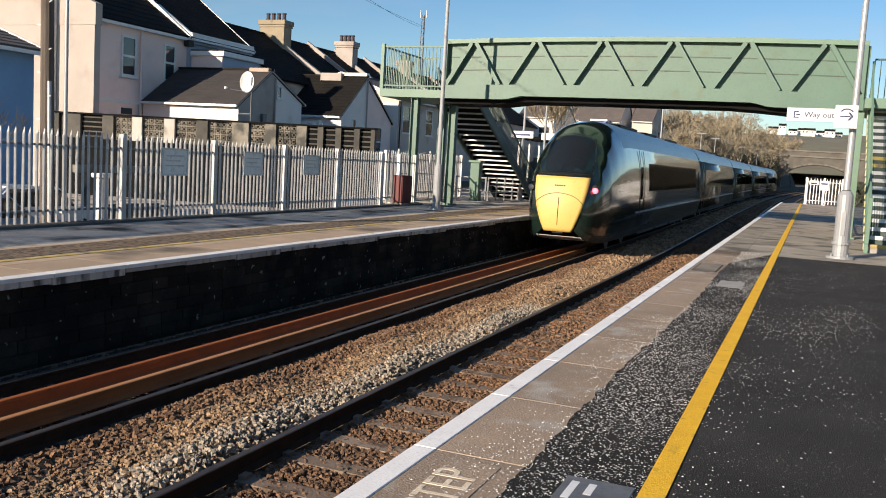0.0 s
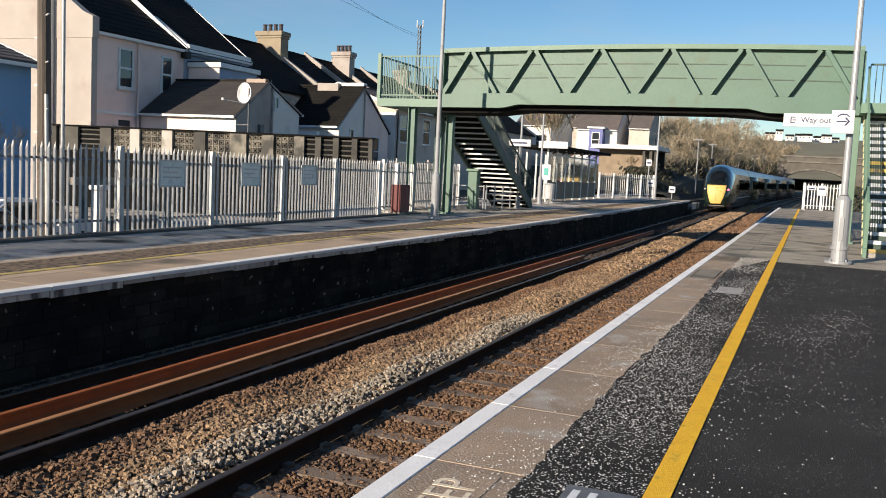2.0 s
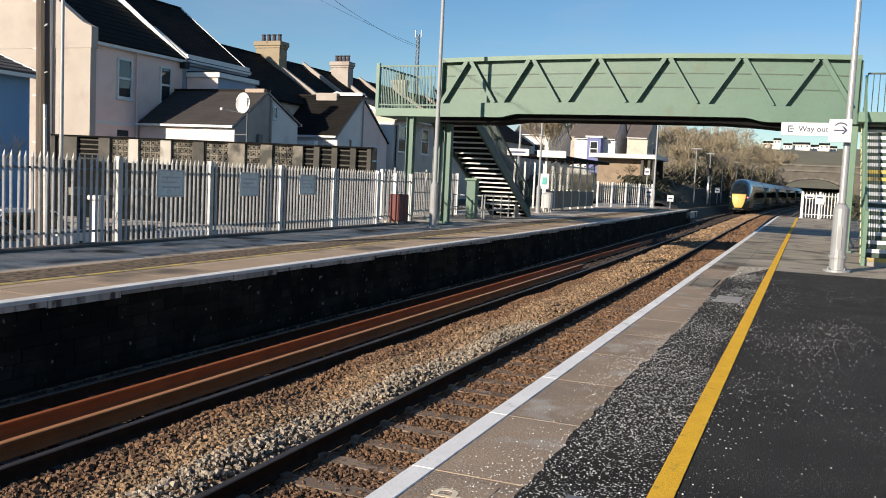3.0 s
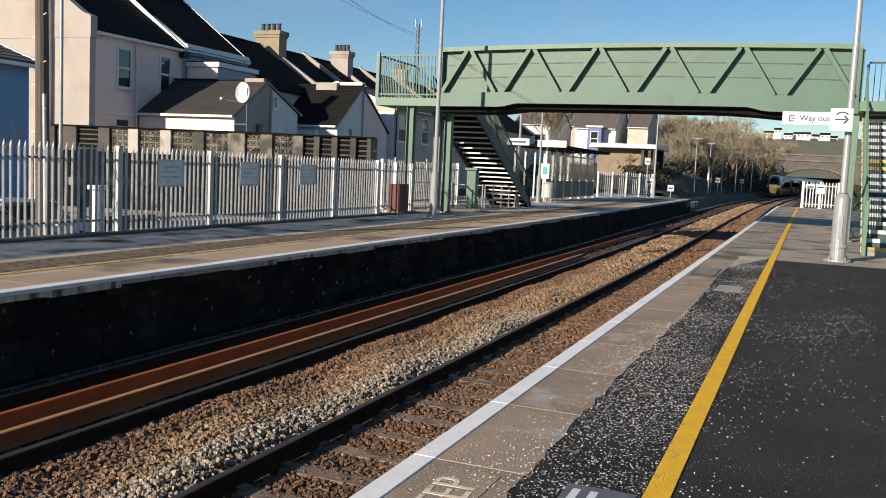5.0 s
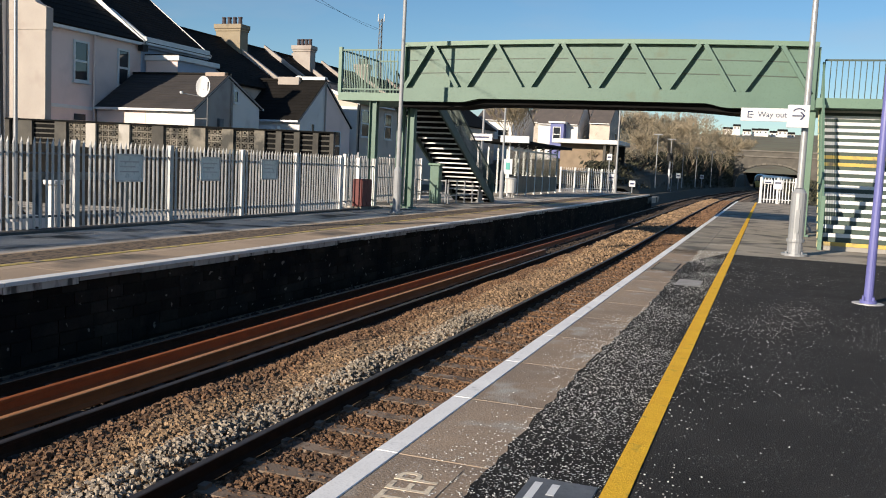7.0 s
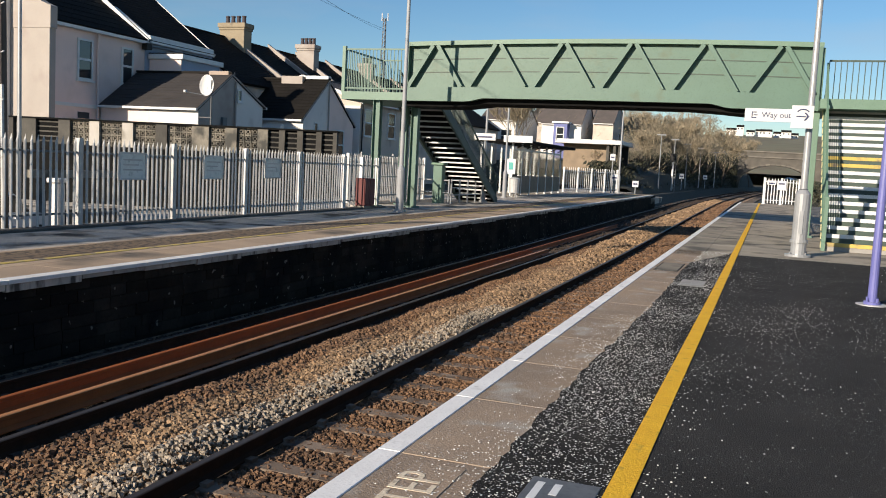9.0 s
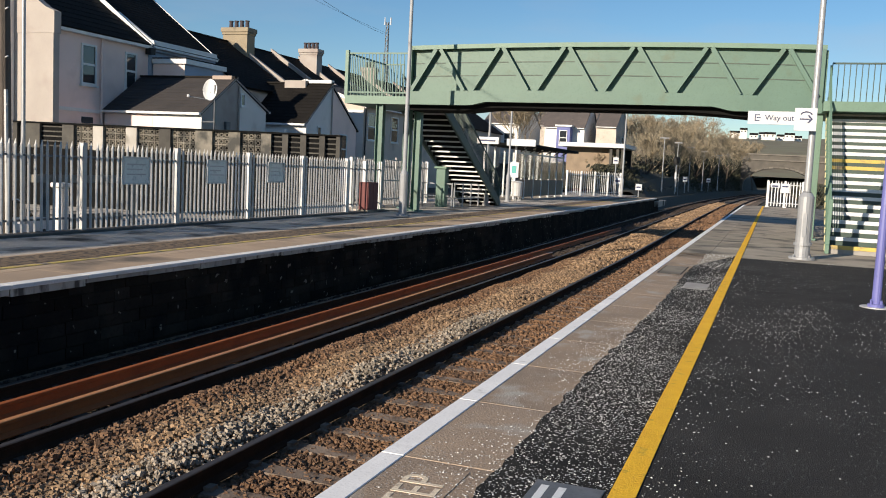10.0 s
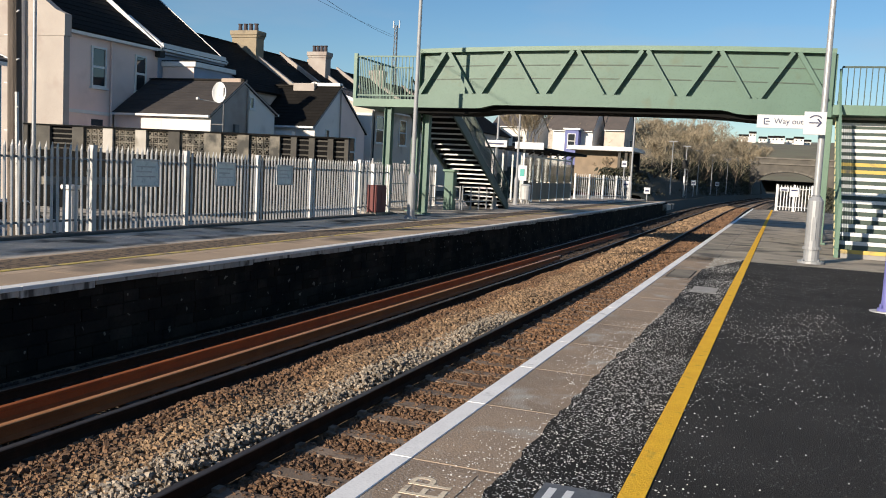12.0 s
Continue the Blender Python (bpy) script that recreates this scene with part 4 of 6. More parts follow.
def house(label, x0, x1, y0, y1, eave, ridge, axis, wall, roof="slate", over=0.25, courses=14, z0=-1.0, barge=True):
    """A gabled house; axis is the way the ridge runs. x0 < x1."""
    h = thing("house", ((x0 + x1) / 2, (y0 + y1) / 2, z0), label, "house")
    bm = bmesh.new()
    if axis == "y":
        xm = (x0 + x1) / 2
        prism(bm, [(x0, z0), (x1, z0), (x1, eave), (xm, ridge - 0.02), (x0, eave)], "y", y0, y1)
        part("wall", bm, wall, h)
        k = (ridge - eave) / (x1 - xm)
        for s, xe in ((1, x1), (-1, x0)):
            slope(h, (xe + s * over, y0 - 0.12, eave - k * over + 0.1), (xe + s * over, y1 + 0.12, eave - k * over + 0.1), (xm, y1 + 0.12, ridge + 0.1), (xm, y0 - 0.12, ridge + 0.1), roof, courses=courses)
        if barge:
            for y in (y0 - 0.16, y1 + 0.14):
                for s, xe in ((1, x1), (-1, x0)):
                    part("bargeboard", quick(bar, (xe + s * over, y, eave - k * over + 0.02), (xm, y, ridge + 0.04), 0.05, 0.22), "trim", h)
            part("gutter", quick(bar, (x1 + over + 0.05, y0, eave - k * over), (x1 + over + 0.05, y1, eave - k * over), 0.1, 0.09), "trim", h)
        part("ridge_tile", quick(bar, (xm, y0 - 0.12, ridge + 0.13), (xm, y1 + 0.12, ridge + 0.13), 0.2, 0.08), roof, h)
    else:
        ym = (y0 + y1) / 2
        prism(bm, [(y0, z0), (y1, z0), (y1, eave), (ym, ridge - 0.02), (y0, eave)], "x", x0, x1)
        part("wall", bm, wall, h)
        k = (ridge - eave) / (y1 - ym)
        for s, ye in ((1, y1), (-1, y0)):
            slope(h, (x0 - 0.1, ye + s * over, eave - k * over + 0.1), (x1 + 0.1, ye + s * over, eave - k * over + 0.1), (x1 + 0.1, ym, ridge + 0.1), (x0 - 0.1, ym, ridge + 0.1), roof, courses=courses)
        part("ridge_tile", quick(bar, (x0 - 0.1, ym, ridge + 0.13), (x1 + 0.1, ym, ridge + 0.13), 0.2, 0.08), roof, h)
        part("gutter", quick(bar, (x0, y0 - over - 0.05, eave - k * over), (x1, y0 - over - 0.05, eave - k * over), 0.1, 0.09), "trim", h)
    return h


# pink house
ph = house("pink-rendered two-storey house with a dark slate roof", -33.0, -24.0, 24.6, 29.6, 6.0, 9.0, "y", "pink", barge=False)
window(ph, "x", -24.0, 25.95, 26.58, 4.08, 5.42)
window(ph, "x", -24.0, 28.28, 28.80, 4.12, 5.42)
part("downpipe", T((-23.93, 26.9, -0.2), (-23.93, 26.9, 5.9), 0.05, None, 8), "pink", ph)
part("string_course", B(-24.0, -23.93, 24.6, 29.6, 3.0, 3.12), "trim", ph)
part("gable_coping", quick(lambda bm: prism(bm, [(-33.2, 5.6), (-23.7, 5.6), (-23.7, 6.35), (-24.1, 6.5), (-28.5, 9.5), (-33.2, 6.4)], "y", 24.3, 24.62)), "stucco", ph, "pale stucco gable wall with coping")
part("gable_face", B(-33.1, -23.75, 24.32, 24.598, -1.0, 5.6), "stucco", ph)
part("roof_verge", quick(bar, (-23.72, 29.66, 5.98), (-28.5, 29.66, 9.24), 0.16, 0.10), "trim", ph)
part("flue", B(-25.9, -25.5, 24.0, 24.3, -0.2, 9.0), "white_render", ph)
part("window", B(-24.02, -23.96, 25.95, 26.5, 2.6, 2.83), "glass_house", ph)
part("eaves_board", B(-23.98, -23.78, 24.6, 29.6, 5.78, 5.92), "trim", ph)
part("hopper_head", B(-23.95, -23.7, 29.35, 29.65, 5.55, 5.8), "rubber", ph)
# the pink house is drawn at three quarters of its size, seen from the platform
GROW = 1.3
ph.location = Vector(EYE) + (Vector(ph.location) - Vector(EYE)) * GROW
ph.scale = (GROW, GROW, GROW)

# taller house next door, pale blue
wb = house("pale blue terraced house with white eaves board and slate roof", -41.0, -31.15, 38.45, 44.0, 7.35, 11.0, "y", "pale_blue", over=0.3, courses=22)
part("fascia", B(-31.1, -30.86, 38.45, 44.05, 7.12, 7.5), "trim", wb)
part("eaves_moulding", B(-31.1, -30.95, 38.45, 44.05, 6.95, 7.1), "pale_blue", wb)
ex = thing("house_extension", (-30, 40, 0), "small flat-roofed upper extension with pale render and white fascia", "extension")
# bluish wall stands for its shaded face, pinkish side_face for the lit one
part("wall", B(-31.1, -29.1, 38.75, 42.1, 3.0, 6.3), "pale_blue", ex)
part("side_face", B(-31.1, -29.1, 38.73, 38.748, 3.0, 6.3), "pink", ex, "pinkish side wall with its lighting in the colour")
part("fascia", B(-31.1, -28.92, 38.6, 42.25, 6.3, 6.56, 0.02), "trim", ex)
part("roof_edge", B(-31.1, -28.98, 38.66, 42.19, 6.56, 6.63), "slate", ex)


def rear_wing(label, x0, x1, left, apex, right, split, near_mat, far_mat, roof_x0=None, roof="slate"):
    """A gabled rear wing shared by two owners; left, apex and right are (y, z) of the gable's corners."""
    w = thing("rear_wing", ((x0 + x1) / 2, apex[0], -1.0), label, "house wing")
    zs = apex[1] - (apex[1] - right[1]) * (split - apex[0]) / (right[0] - apex[0])
    part("wall", quick(lambda bm: prism(bm, [(left[0], -1.0), (split, -1.0), (split, zs), apex, left], "x", x0, x1)), near_mat, w)
    part("wall", quick(lambda bm: prism(bm, [(split, -1.0), (right[0], -1.0), right, (split, zs)], "x", x0, x1 - 0.03)), far_mat, w)
    rx = x0 if roof_x0 is None else roof_x0
    for s, e in ((-1, left), (1, right)):
        k = (apex[1] - e[1]) / abs(apex[0] - e[0])
        low = (e[0] + s * 0.22, e[1] - k * 0.22 + 0.1)
        slope(w, (rx, low[0], low[1]), (x1 + 0.06, low[0], low[1]), (x1 + 0.06, apex[0], apex[1] + 0.1), (rx, apex[0], apex[1] + 0.1), roof, courses=13)
        part("bargeboard", quick(bar, (x1 + 0.05, low[0], low[1] - 0.05), (x1 + 0.05, apex[0], apex[1] + 0.03), 0.025, 0.07), "stucco", w)
        part("gutter", quick(bar, (rx, low[0] + s * 0.05, low[1] - 0.06), (x1 + 0.05, low[0] + s * 0.05, low[1] - 0.06), 0.11, 0.11), "trim", w)
    part("ridge_tile", quick(bar, (rx, apex[0], apex[1] + 0.13), (x1 + 0.06, apex[0], apex[1] + 0.13), 0.22, 0.09), "slate", w)
    part("downpipe", T((x1 + 0.06, split, -0.9), (x1 + 0.06, split, zs - 0.1), 0.05, None, 8), "stucco", w)
    return w


an = rear_wing("gabled rear wing with slate roof, tan and white render", -31.05, -25.35, (35.15, 3.66), (37.75, 5.42), (40.7, 4.1), 38.06, "stucco", "white_render", roof="slate_grey")
# one side wall in two colours: white where sunlit, pinkish where shaded
part("white_side", B(-28.14, -25.36, 35.10, 35.148, -1.0, 3.5), "white_render", an, "side wall in bright white for its sunlit stretch")
part("side_face", B(-31.05, -28.15, 35.10, 35.148, -1.0, 3.5), "pink", an, "pinkish side wall with its lighting in the colour")
part("chimney_stub", B(-26.6, -25.45, 37.6, 38.2, 5.3, 5.62, 0.02), "tan", an)
window(an, "x", -25.38, 38.35, 38.62, 4.25, 4.75, bars=0)
for z in (1.9, 2.9):
    part("meter_box", B(-25.35, -25.2, 36.6 + z * 0.1, 36.95 + z * 0.1, z, z + 0.42, 0.01), "galv_dark", an)
bw = rear_wing("gabled rear wing with steep slate roof, white and tan render", -31.0, -25.35, (44.97, 3.8), (47.95, 6.2), (51.5, 3.75), 47.95, "white_render", "pink", roof_x0=-30.5)
window(bw, "x", -25.35, 46.3, 46.65, 3.1, 3.6, bars=0)
window(bw, "x", -25.38, 49.3, 50.1, 1.6, 3.3)
part("ridge_capping", B(-26.85, -25.3, 47.75, 48.15, 6.3, 6.5, 0.02), "trim", bw, "white ridge capping")
part("chimney_stub", B(-28.4, -26.95, 47.55, 48.35, 5.6, 6.45, 0.02), "stucco", bw)
part("yard_wall", B(-31.0, -25.4, 42.6, 42.9, -1.0, 3.3), "white_render", bw)
# lower terrace with chimneys
tr = house("long terrace of dark slate-roofed houses with party walls", -39.4, -29.2, 44.1, 96.0, 5.75, 9.05, "y", "cream", courses=22, barge=False)
chimney(tr, -34.6, -32.75, 50.0, 50.9, 6.5, 10.05, 4)
chimney(tr, -34.0, -32.55, 59.0, 59.8, 6.5, 9.95, 4, "stucco")
chimney(tr, -34.2, -33.0, 70.0, 70.7, 6.5, 9.9, 3, "stucco")
for y in (50.25, 55.4, 59.3, 64.0, 70.2, 77.0):
    part("party_wall", quick(lambda bm: prism(bm, [(-28.8, 5.35), (-28.8, 5.9), (-34.3, 9.46), (-34.3, 8.9)], "y", y, y + 0.28)), "stucco", tr, "pale party wall coping")

# satellite dish
sd = thing("satellite_dish", (-24.73, 34.8, 3.4), "white satellite dish on a mast at the wing's corner", "satellite dish")
bm = bmesh.new()
bmesh.ops.create_uvsphere(bm, u_segments=24, v_segments=12, radius=1.0)
bmesh.ops.delete(bm, geom=[v for v in bm.verts if v.co.z > -0.55], context="VERTS")
for v in bm.verts:
    v.co = Vector((v.co.x * 0.47, v.co.y * 0.72, (v.co.z + 0.55) * 0.35))
bmesh.ops.solidify(bm, geom=bm.faces[:], thickness=0.02)
bmesh.ops.transform(bm, matrix=Matrix.Translation((-24.73, 34.8, 4.67)) @ pose(0, 0, 0, 80, 0, 20), verts=bm.verts[:])
part("dish", bm, "white_paint", sd)
part("arm", quick(bar, (-24.73, 34.7, 4.2), (-25.25, 33.95, 4.28), 0.03, 0.03), "galv", sd)
part("receiver", B(-25.32, -25.2, 33.88, 34.0, 4.24, 4.36, 0.02), "sign_white", sd)
part("mast", T((-24.55, 34.95, 2.2), (-24.55, 34.95, 4.9), 0.035, None, 8), "galv_dark", sd)
part("wall_bracket", quick(bar, (-25.4, 35.2, 2.6), (-24.5, 34.95, 2.6), 0.05, 0.05), "galv_dark", sd)
part("wall_bracket", quick(bar, (-25.4, 35.2, 3.2), (-24.5, 34.95, 3.2), 0.05, 0.05), "galv_dark", sd)

# blue house at the edge of the view
bh = house("blue-rendered house behind the fence", -27.0, -18.5, 10.0, 16.9, 3.75, 5.2, "y", "blue_render", "slate_brown")


# ---- wall of pierced screen blocks ----
def screen_wall():
    w = thing("screen_block_wall", (0, 0, 0), "weathered wall of pierced concrete screen blocks between piers", "wall")
    top, low = 2.68, 1.62
    part("plinth", B(-0.16, 0.14, -14.6, 0.2, -1.0, low), "black_under", w, "dark base wall")
    part("coping", B(-0.19, 0.2, -14.6, 0.22, top, top + 0.07), "black_under", w, "thin dark coping")
    piers = [(0.02, 0.19), (-0.71, -0.47), (-1.53, -1.28), (-2.32, -2.07), (-3.26, -2.81), (-4.69, -4.18), (-6.18, -5.42), (-7.81, -7.3), (-9.33, -8.84), (-10.84, -10.39), (-12.28, -11.75), (-14.0, -13.34), (-14.6, -14.4)]
    me = None
    for k, (y0, y1) in enumerate(piers):
        # dark piers 10 to 12 paint the shade on the left end; 8 and 9 look sunlit
        part("pier", B(-0.15, 0.17, y0, y1, low, top), "block_dark" if k in (0, 1, 2, 3, 7, 10, 11, 12) else "block_pale" if k in (8, 9) else "block", w)
        if k + 1 == len(piers):
            break
        a, b = piers[k + 1][1], y0
        # bay 10 is blackened for the shade over the wall's left end
        if k < 4 or k == 10:
            part("slatted_panel", B(-0.05, 0.02, a, b, low, top), "black_under", w, "dark slatted infill")
            for j in range(5):
                part("slat", B(0.022, 0.04, a, b, low + 0.08 + j * 0.21, low + 0.14 + j * 0.21), "block_dark", w)
            continue
        # black sheet stands in for the shade seen through the blocks
        part("backing", B(-0.16, -0.12, a, b, low, top), "black_under", w, "black sheet for the shade behind the blocks")
        n = max(1, round((b - a) / 0.29))
        for r in range(4):
            for c in range(n):
                if me is None:
                    bm = bmesh.new()
                    s, t = 0.138, 0.03
                    for a0, a1, c0, c1 in ((-s, s, -s, -s + t), (-s, s, s - t, s), (-s, -s + t, -s + t, s - t), (s - t, s, -s + t, s - t)):
                        box(bm, -0.05, 0.05, a0, a1, c0, c1)
                    for q in range(8):
                        q0, q1 = q * math.pi / 4, (q + 1) * math.pi / 4
                        bar(bm, (0, 0.075 * math.cos(q0), 0.075 * math.sin(q0)), (0, 0.075 * math.cos(q1), 0.075 * math.sin(q1)), 0.1, 0.035)
                    o = part("screen_block", bm, "block")
                    me = o.data
                else:
                    o = new("screen_block", me)
                o.parent = w
                o.location = (0, a + (c + 0.5) * (b - a) / n, top - 0.14 - r * 0.28)
    w.matrix_basis = pose(-17.4, 33.5, 0, 0, 0, -77)


screen_wall()


# ---- train ----
SECTION = [(1.20, 0.36), (1.31, 0.55), (1.345, 1.0), (1.36, 1.5), (1.34, 2.1), (1.28, 2.71), (1.17, 3.20), (0.98, 3.60), (0.72, 3.86), (0.38, 4.0), (0.0, 4.05)]
NOSE_Y = (0.0, 0.004, 0.015, 0.04, 0.09, 0.18, 0.35, 0.75, 1.3, 2.1, 3.1, 4.4)
NOSE_W = (0.08, 0.22, 0.38, 0.54, 0.70, 0.84, 0.98, 1.13, 1.23, 1.30, 1.345, 1.36)
NOSE_B = (1.10, 0.96, 0.82, 0.68, 0.54, 0.42, 0.32, 0.25, 0.22, 0.24, 0.30, 0.36)
NOSE_T = (1.35, 1.50, 1.66, 1.83, 2.01, 2.23, 2.55, 3.05, 3.50, 3.86, 4.01, 4.05)


def lerp_table(x, xs, ys):
    for a, b, c, d in zip(xs, xs[1:], ys, ys[1:]):
        if x <= b:
            return c + (d - c) * (x - a) / (b - a)
    return ys[-1]


def ring(y_from_tip, n=36):
    w, zb, zt = (lerp_table(y_from_tip, NOSE_Y, v) for v in (NOSE_W, NOSE_B, NOSE_T))
    pts = []
    full = [(x, z) for x, z in SECTION] + [(-x, z) for x, z in reversed(SECTION[:-1])]
    us = [i / (len(full) - 1) for i in range(len(full))]
    sq = min(1.0, y_from_tip / 4.4) ** 0.5
    for i in range(n + 1):
        u = i / n
        x = lerp_table(u, us, [p[0] for p in full])
        z = lerp_table(u, us, [p[1] for p in full])
        v = (z - 0.36) / 3.69
        ex_, ez = x / 1.36, v * 2 - 1
        a = math.atan2(ez, ex_)
        rx, rz = math.cos(a), math.sin(a)
        k = 1 - sq
        px, pz = ex_ * (1 - k * 0.55) + rx * k * 0.55, ez * (1 - k * 0.55) + rz * k * 0.55
        pts.append((px * w, (pz + 1) / 2 * (zt - zb) + zb))
    return pts


def shell(cuts, region_of, y0, names):
    """Lofts rings at the given distances from the tip and sorts the faces into parts by region_of(x, y, z)."""
    bms = {k: bmesh.new() for k in names}
    rings = [(c, ring(c)) for c in cuts]
    for (ya, ra), (yb, rb) in zip(rings, rings[1:]):
        for i in range(len(ra) - 1):
            q = [(ra[i][0], y0 + ya, ra[i][1]), (ra[i + 1][0], y0 + ya, ra[i + 1][1]), (rb[i + 1][0], y0 + yb, rb[i + 1][1]), (rb[i][0], y0 + yb, rb[i][1])]
            cx, cy, cz = (sum(p[k] for p in q) / 4 for k in range(3))
            k = region_of(cx, cy - y0, cz)
            if k is None:                      # left open for the panels that are set in
                continue
            b = bms[k]
            b.faces.new([b.verts.new(p) for p in q])
    return bms, rings


def surface_y(x, z):
    """Distance from the tip at which the nose's skin passes through (x, z)."""
    def inside(y):
        half = ring(y)[:19]
        zs = [p[1] for p in half]
        if not zs[0] <= z <= zs[-1]:
            return False
        return abs(x) <= lerp_table(z, zs, [p[0] for p in half])
    lo, hi = 0.0, 4.4
    if inside(0.0):
        return 0.0
    for _ in range(18):
        m = (lo + hi) / 2
        if inside(m):
            hi = m
        else:
            lo = m
    return hi


def nose_curve(x, z):
    """A smooth bow for the yellow panel, close to the skin around it."""
    up = 0.20 * ((z - 1.2) / 1.05) ** 2 if z > 1.2 else 0.05 * ((1.2 - z) / 0.55) ** 2
    return 0.12 * (x / 0.78) ** 2 + up - 0.10


def nose_patch(z0, z1, half, y_tip, off, nx=16, nz=16, bow=0.0, curve=None):
    """A panel that lies on the nose between two heights, with a half-width that depends on height."""
    bm = bmesh.new()
    grid = []
    for j in range(nz + 1):
        v = j / nz
        row = []
        for i in range(nx + 1):
            u = 2 * i / nx - 1
            z = z0 + (z1 - z0) * v + bow * (1 - u * u) * (v if bow > 0 else (1 - v))
            x = u * half(v)
            row.append(bm.verts.new((x, y_tip + (curve(x, z) if curve else surface_y(x, min(z, 3.85))) - off, z + off * 0.4)))
        grid.append(row)
    for _ in range(0 if curve else 14):       # even out the curve of the panel
        ys = [[v.co.y for v in row] for row in grid]
        for j in range(1, nz):
            for i in range(1, nx):
                grid[j][i].co.y = (ys[j - 1][i] + ys[j + 1][i] + ys[j][i - 1] + ys[j][i + 1]) / 4 - 0.0008
    for a, b in zip(grid, grid[1:]):
        for i in range(nx):
            bm.faces.new((a[i], a[i + 1], b[i + 1], b[i]))
    if curve:                                 # a rim that reaches back into the nose
        rim = [e for e in bm.edges if len(e.link_faces) == 1]
        out = bmesh.ops.extrude_edge_only(bm, edges=rim)
        bmesh.ops.translate(bm, vec=(0, 0.2, 0), verts=[g for g in out["geom"] if isinstance(g, bmesh.types.BMVert)])
    else:
        bmesh.ops.solidify(bm, geom=bm.faces[:], thickness=-0.01)
        bmesh.ops.recalc_face_normals(bm, faces=bm.faces[:])
    return bm


def bogie(parent, y):
    b = part("bogie", quick(lambda bm: (box(bm, -1.15, -0.95, y - 1.6, y + 1.6, 0.42, 0.68, 0.03), box(bm, 0.95, 1.15, y - 1.6, y + 1.6, 0.42, 0.68, 0.03), box(bm, -0.9, 0.9, y - 0.3, y + 0.3, 0.4, 0.7))), "train_under", parent)
    for dy in (-1.3, 1.3):
        for s in (-1, 1):
            bm = bmesh.new()
            tube(bm, (s * 0.70, y + dy, 0.43), (s * 0.83, y + dy, 0.43), 0.43, 0.43, 20)
            tube(bm, (s * 0.83, y + dy, 0.43), (s * 0.92, y + dy, 0.43), 0.16, 0.13, 12)
            part("wheel", bm, "steel_wheel", b)
        part("axle", T((-0.7, y + dy, 0.43), (0.7, y + dy, 0.43), 0.08, None, 8), "steel_wheel", b)


def carriage(nose):
    label = "dark green train carriage with a yellow rounded nose and black windscreen" if nose else "dark green passenger train carriage with black windows and grey roof tinted blue for the sky's reflection"
    c = thing("train_carriage", (0, 0, 0), label, "train carriage", "carriages of the train")
    L = 12.75
    top_y = -L

    def region(x, y, z):
        v = (z - 0.66) / 1.58
        if nose and y < 0.9 and 0.06 < v < 0.92 and abs(x) < 0.30 + 0.38 * (1 - (1 - v) ** 2):
            return None
        if nose and y < 2.2 and 2.46 < z < 3.30 and abs(x) < 0.62:
            return None
        if z > 3.26 and y > (3.0 if nose else -1):
            return "roof"
        if z < 0.60 and y > 0.4:
            return "skirt"
        return "body_shell"
    if nose:
        cuts = [0.0, 0.004, 0.009, 0.015, 0.025, 0.04, 0.065, 0.09, 0.12, 0.16, 0.2, 0.25, 0.3, 0.36, 0.42, 0.5, 0.58, 0.66, 0.75, 0.85, 0.95, 1.05, 1.15, 1.3, 1.45, 1.6, 1.78, 1.96, 2.2, 2.5, 2.8, 3.1, 3.5, 3.9, 4.4, 8, 2 * L]
    else:
        cuts = [4.4, 2 * L + 4.4]
    names = ("body_shell", "roof", "skirt")
    bms, rings = shell(cuts, region, top_y if nose else top_y - 4.4, names)
    tip = rings[0][1]
    b = bms["body_shell"]
    if not nose:
        b.faces.new([b.verts.new((x, top_y, z)) for x, z in tip])
    b2 = bms["body_shell"]
    b2.faces.new([b2.verts.new((x, L, z)) for x, z in rings[-1][1]])
    mats = {"body_shell": "train_green", "roof": "train_roof", "skirt": "train_under"}
    for k in names:
        bmesh.ops.remove_doubles(bms[k], verts=bms[k].verts[:], dist=0.0005)
        bmesh.ops.recalc_face_normals(bms[k], faces=bms[k].faces[:])
        part(k, bms[k], mats[k], c, {"roof": "grey roof tinted blue for the sky's reflection"}.get(k, ""), smooth=True)
    first_y = -L + (7.6 if nose else 2.6)
    for s in (-1, 1):
        y = first_y
        while y < L - 2.6:
            bm = bmesh.new()
            lo, hi = (1.338, 1.300)
            vs = [bm.verts.new((s * (px + 0.012), yy, zz)) for px, yy, zz in ((1.353, y, 1.82), (1.353, y + 1.9, 1.82), (1.268, y + 1.9, 2.80), (1.268, y, 2.80))]
            bm.faces.new(vs)
            bmesh.ops.solidify(bm, geom=bm.faces[:], thickness=0.01)
            part("window", bm, "glass_dark", c)
            y += 1.95
        for y in ((-L + 5.6, L - 1.7) if nose else (-L + 0.9, L - 1.7)):
            d = None
            for dy in (0.0, 0.86):
                bm = bmesh.new()
                pr = [(1.352, 0.60), (1.372, 1.2), (1.360, 2.0), (1.312, 2.65), (1.205, 3.2)]
                for (xa, za), (xb, zb) in zip(pr, pr[1:]):
                    bm.faces.new([bm.verts.new(p) for p in ((s * xa, y + dy, za), (s * xa, y + dy + 0.12, za), (s * xb, y + dy + 0.12, zb), (s * xb, y + dy, zb))])
                bmesh.ops.solidify(bm, geom=bm.faces[:], thickness=0.02)
                d = part("door_edge", bm, "rubber", c)
            bm = bmesh.new()
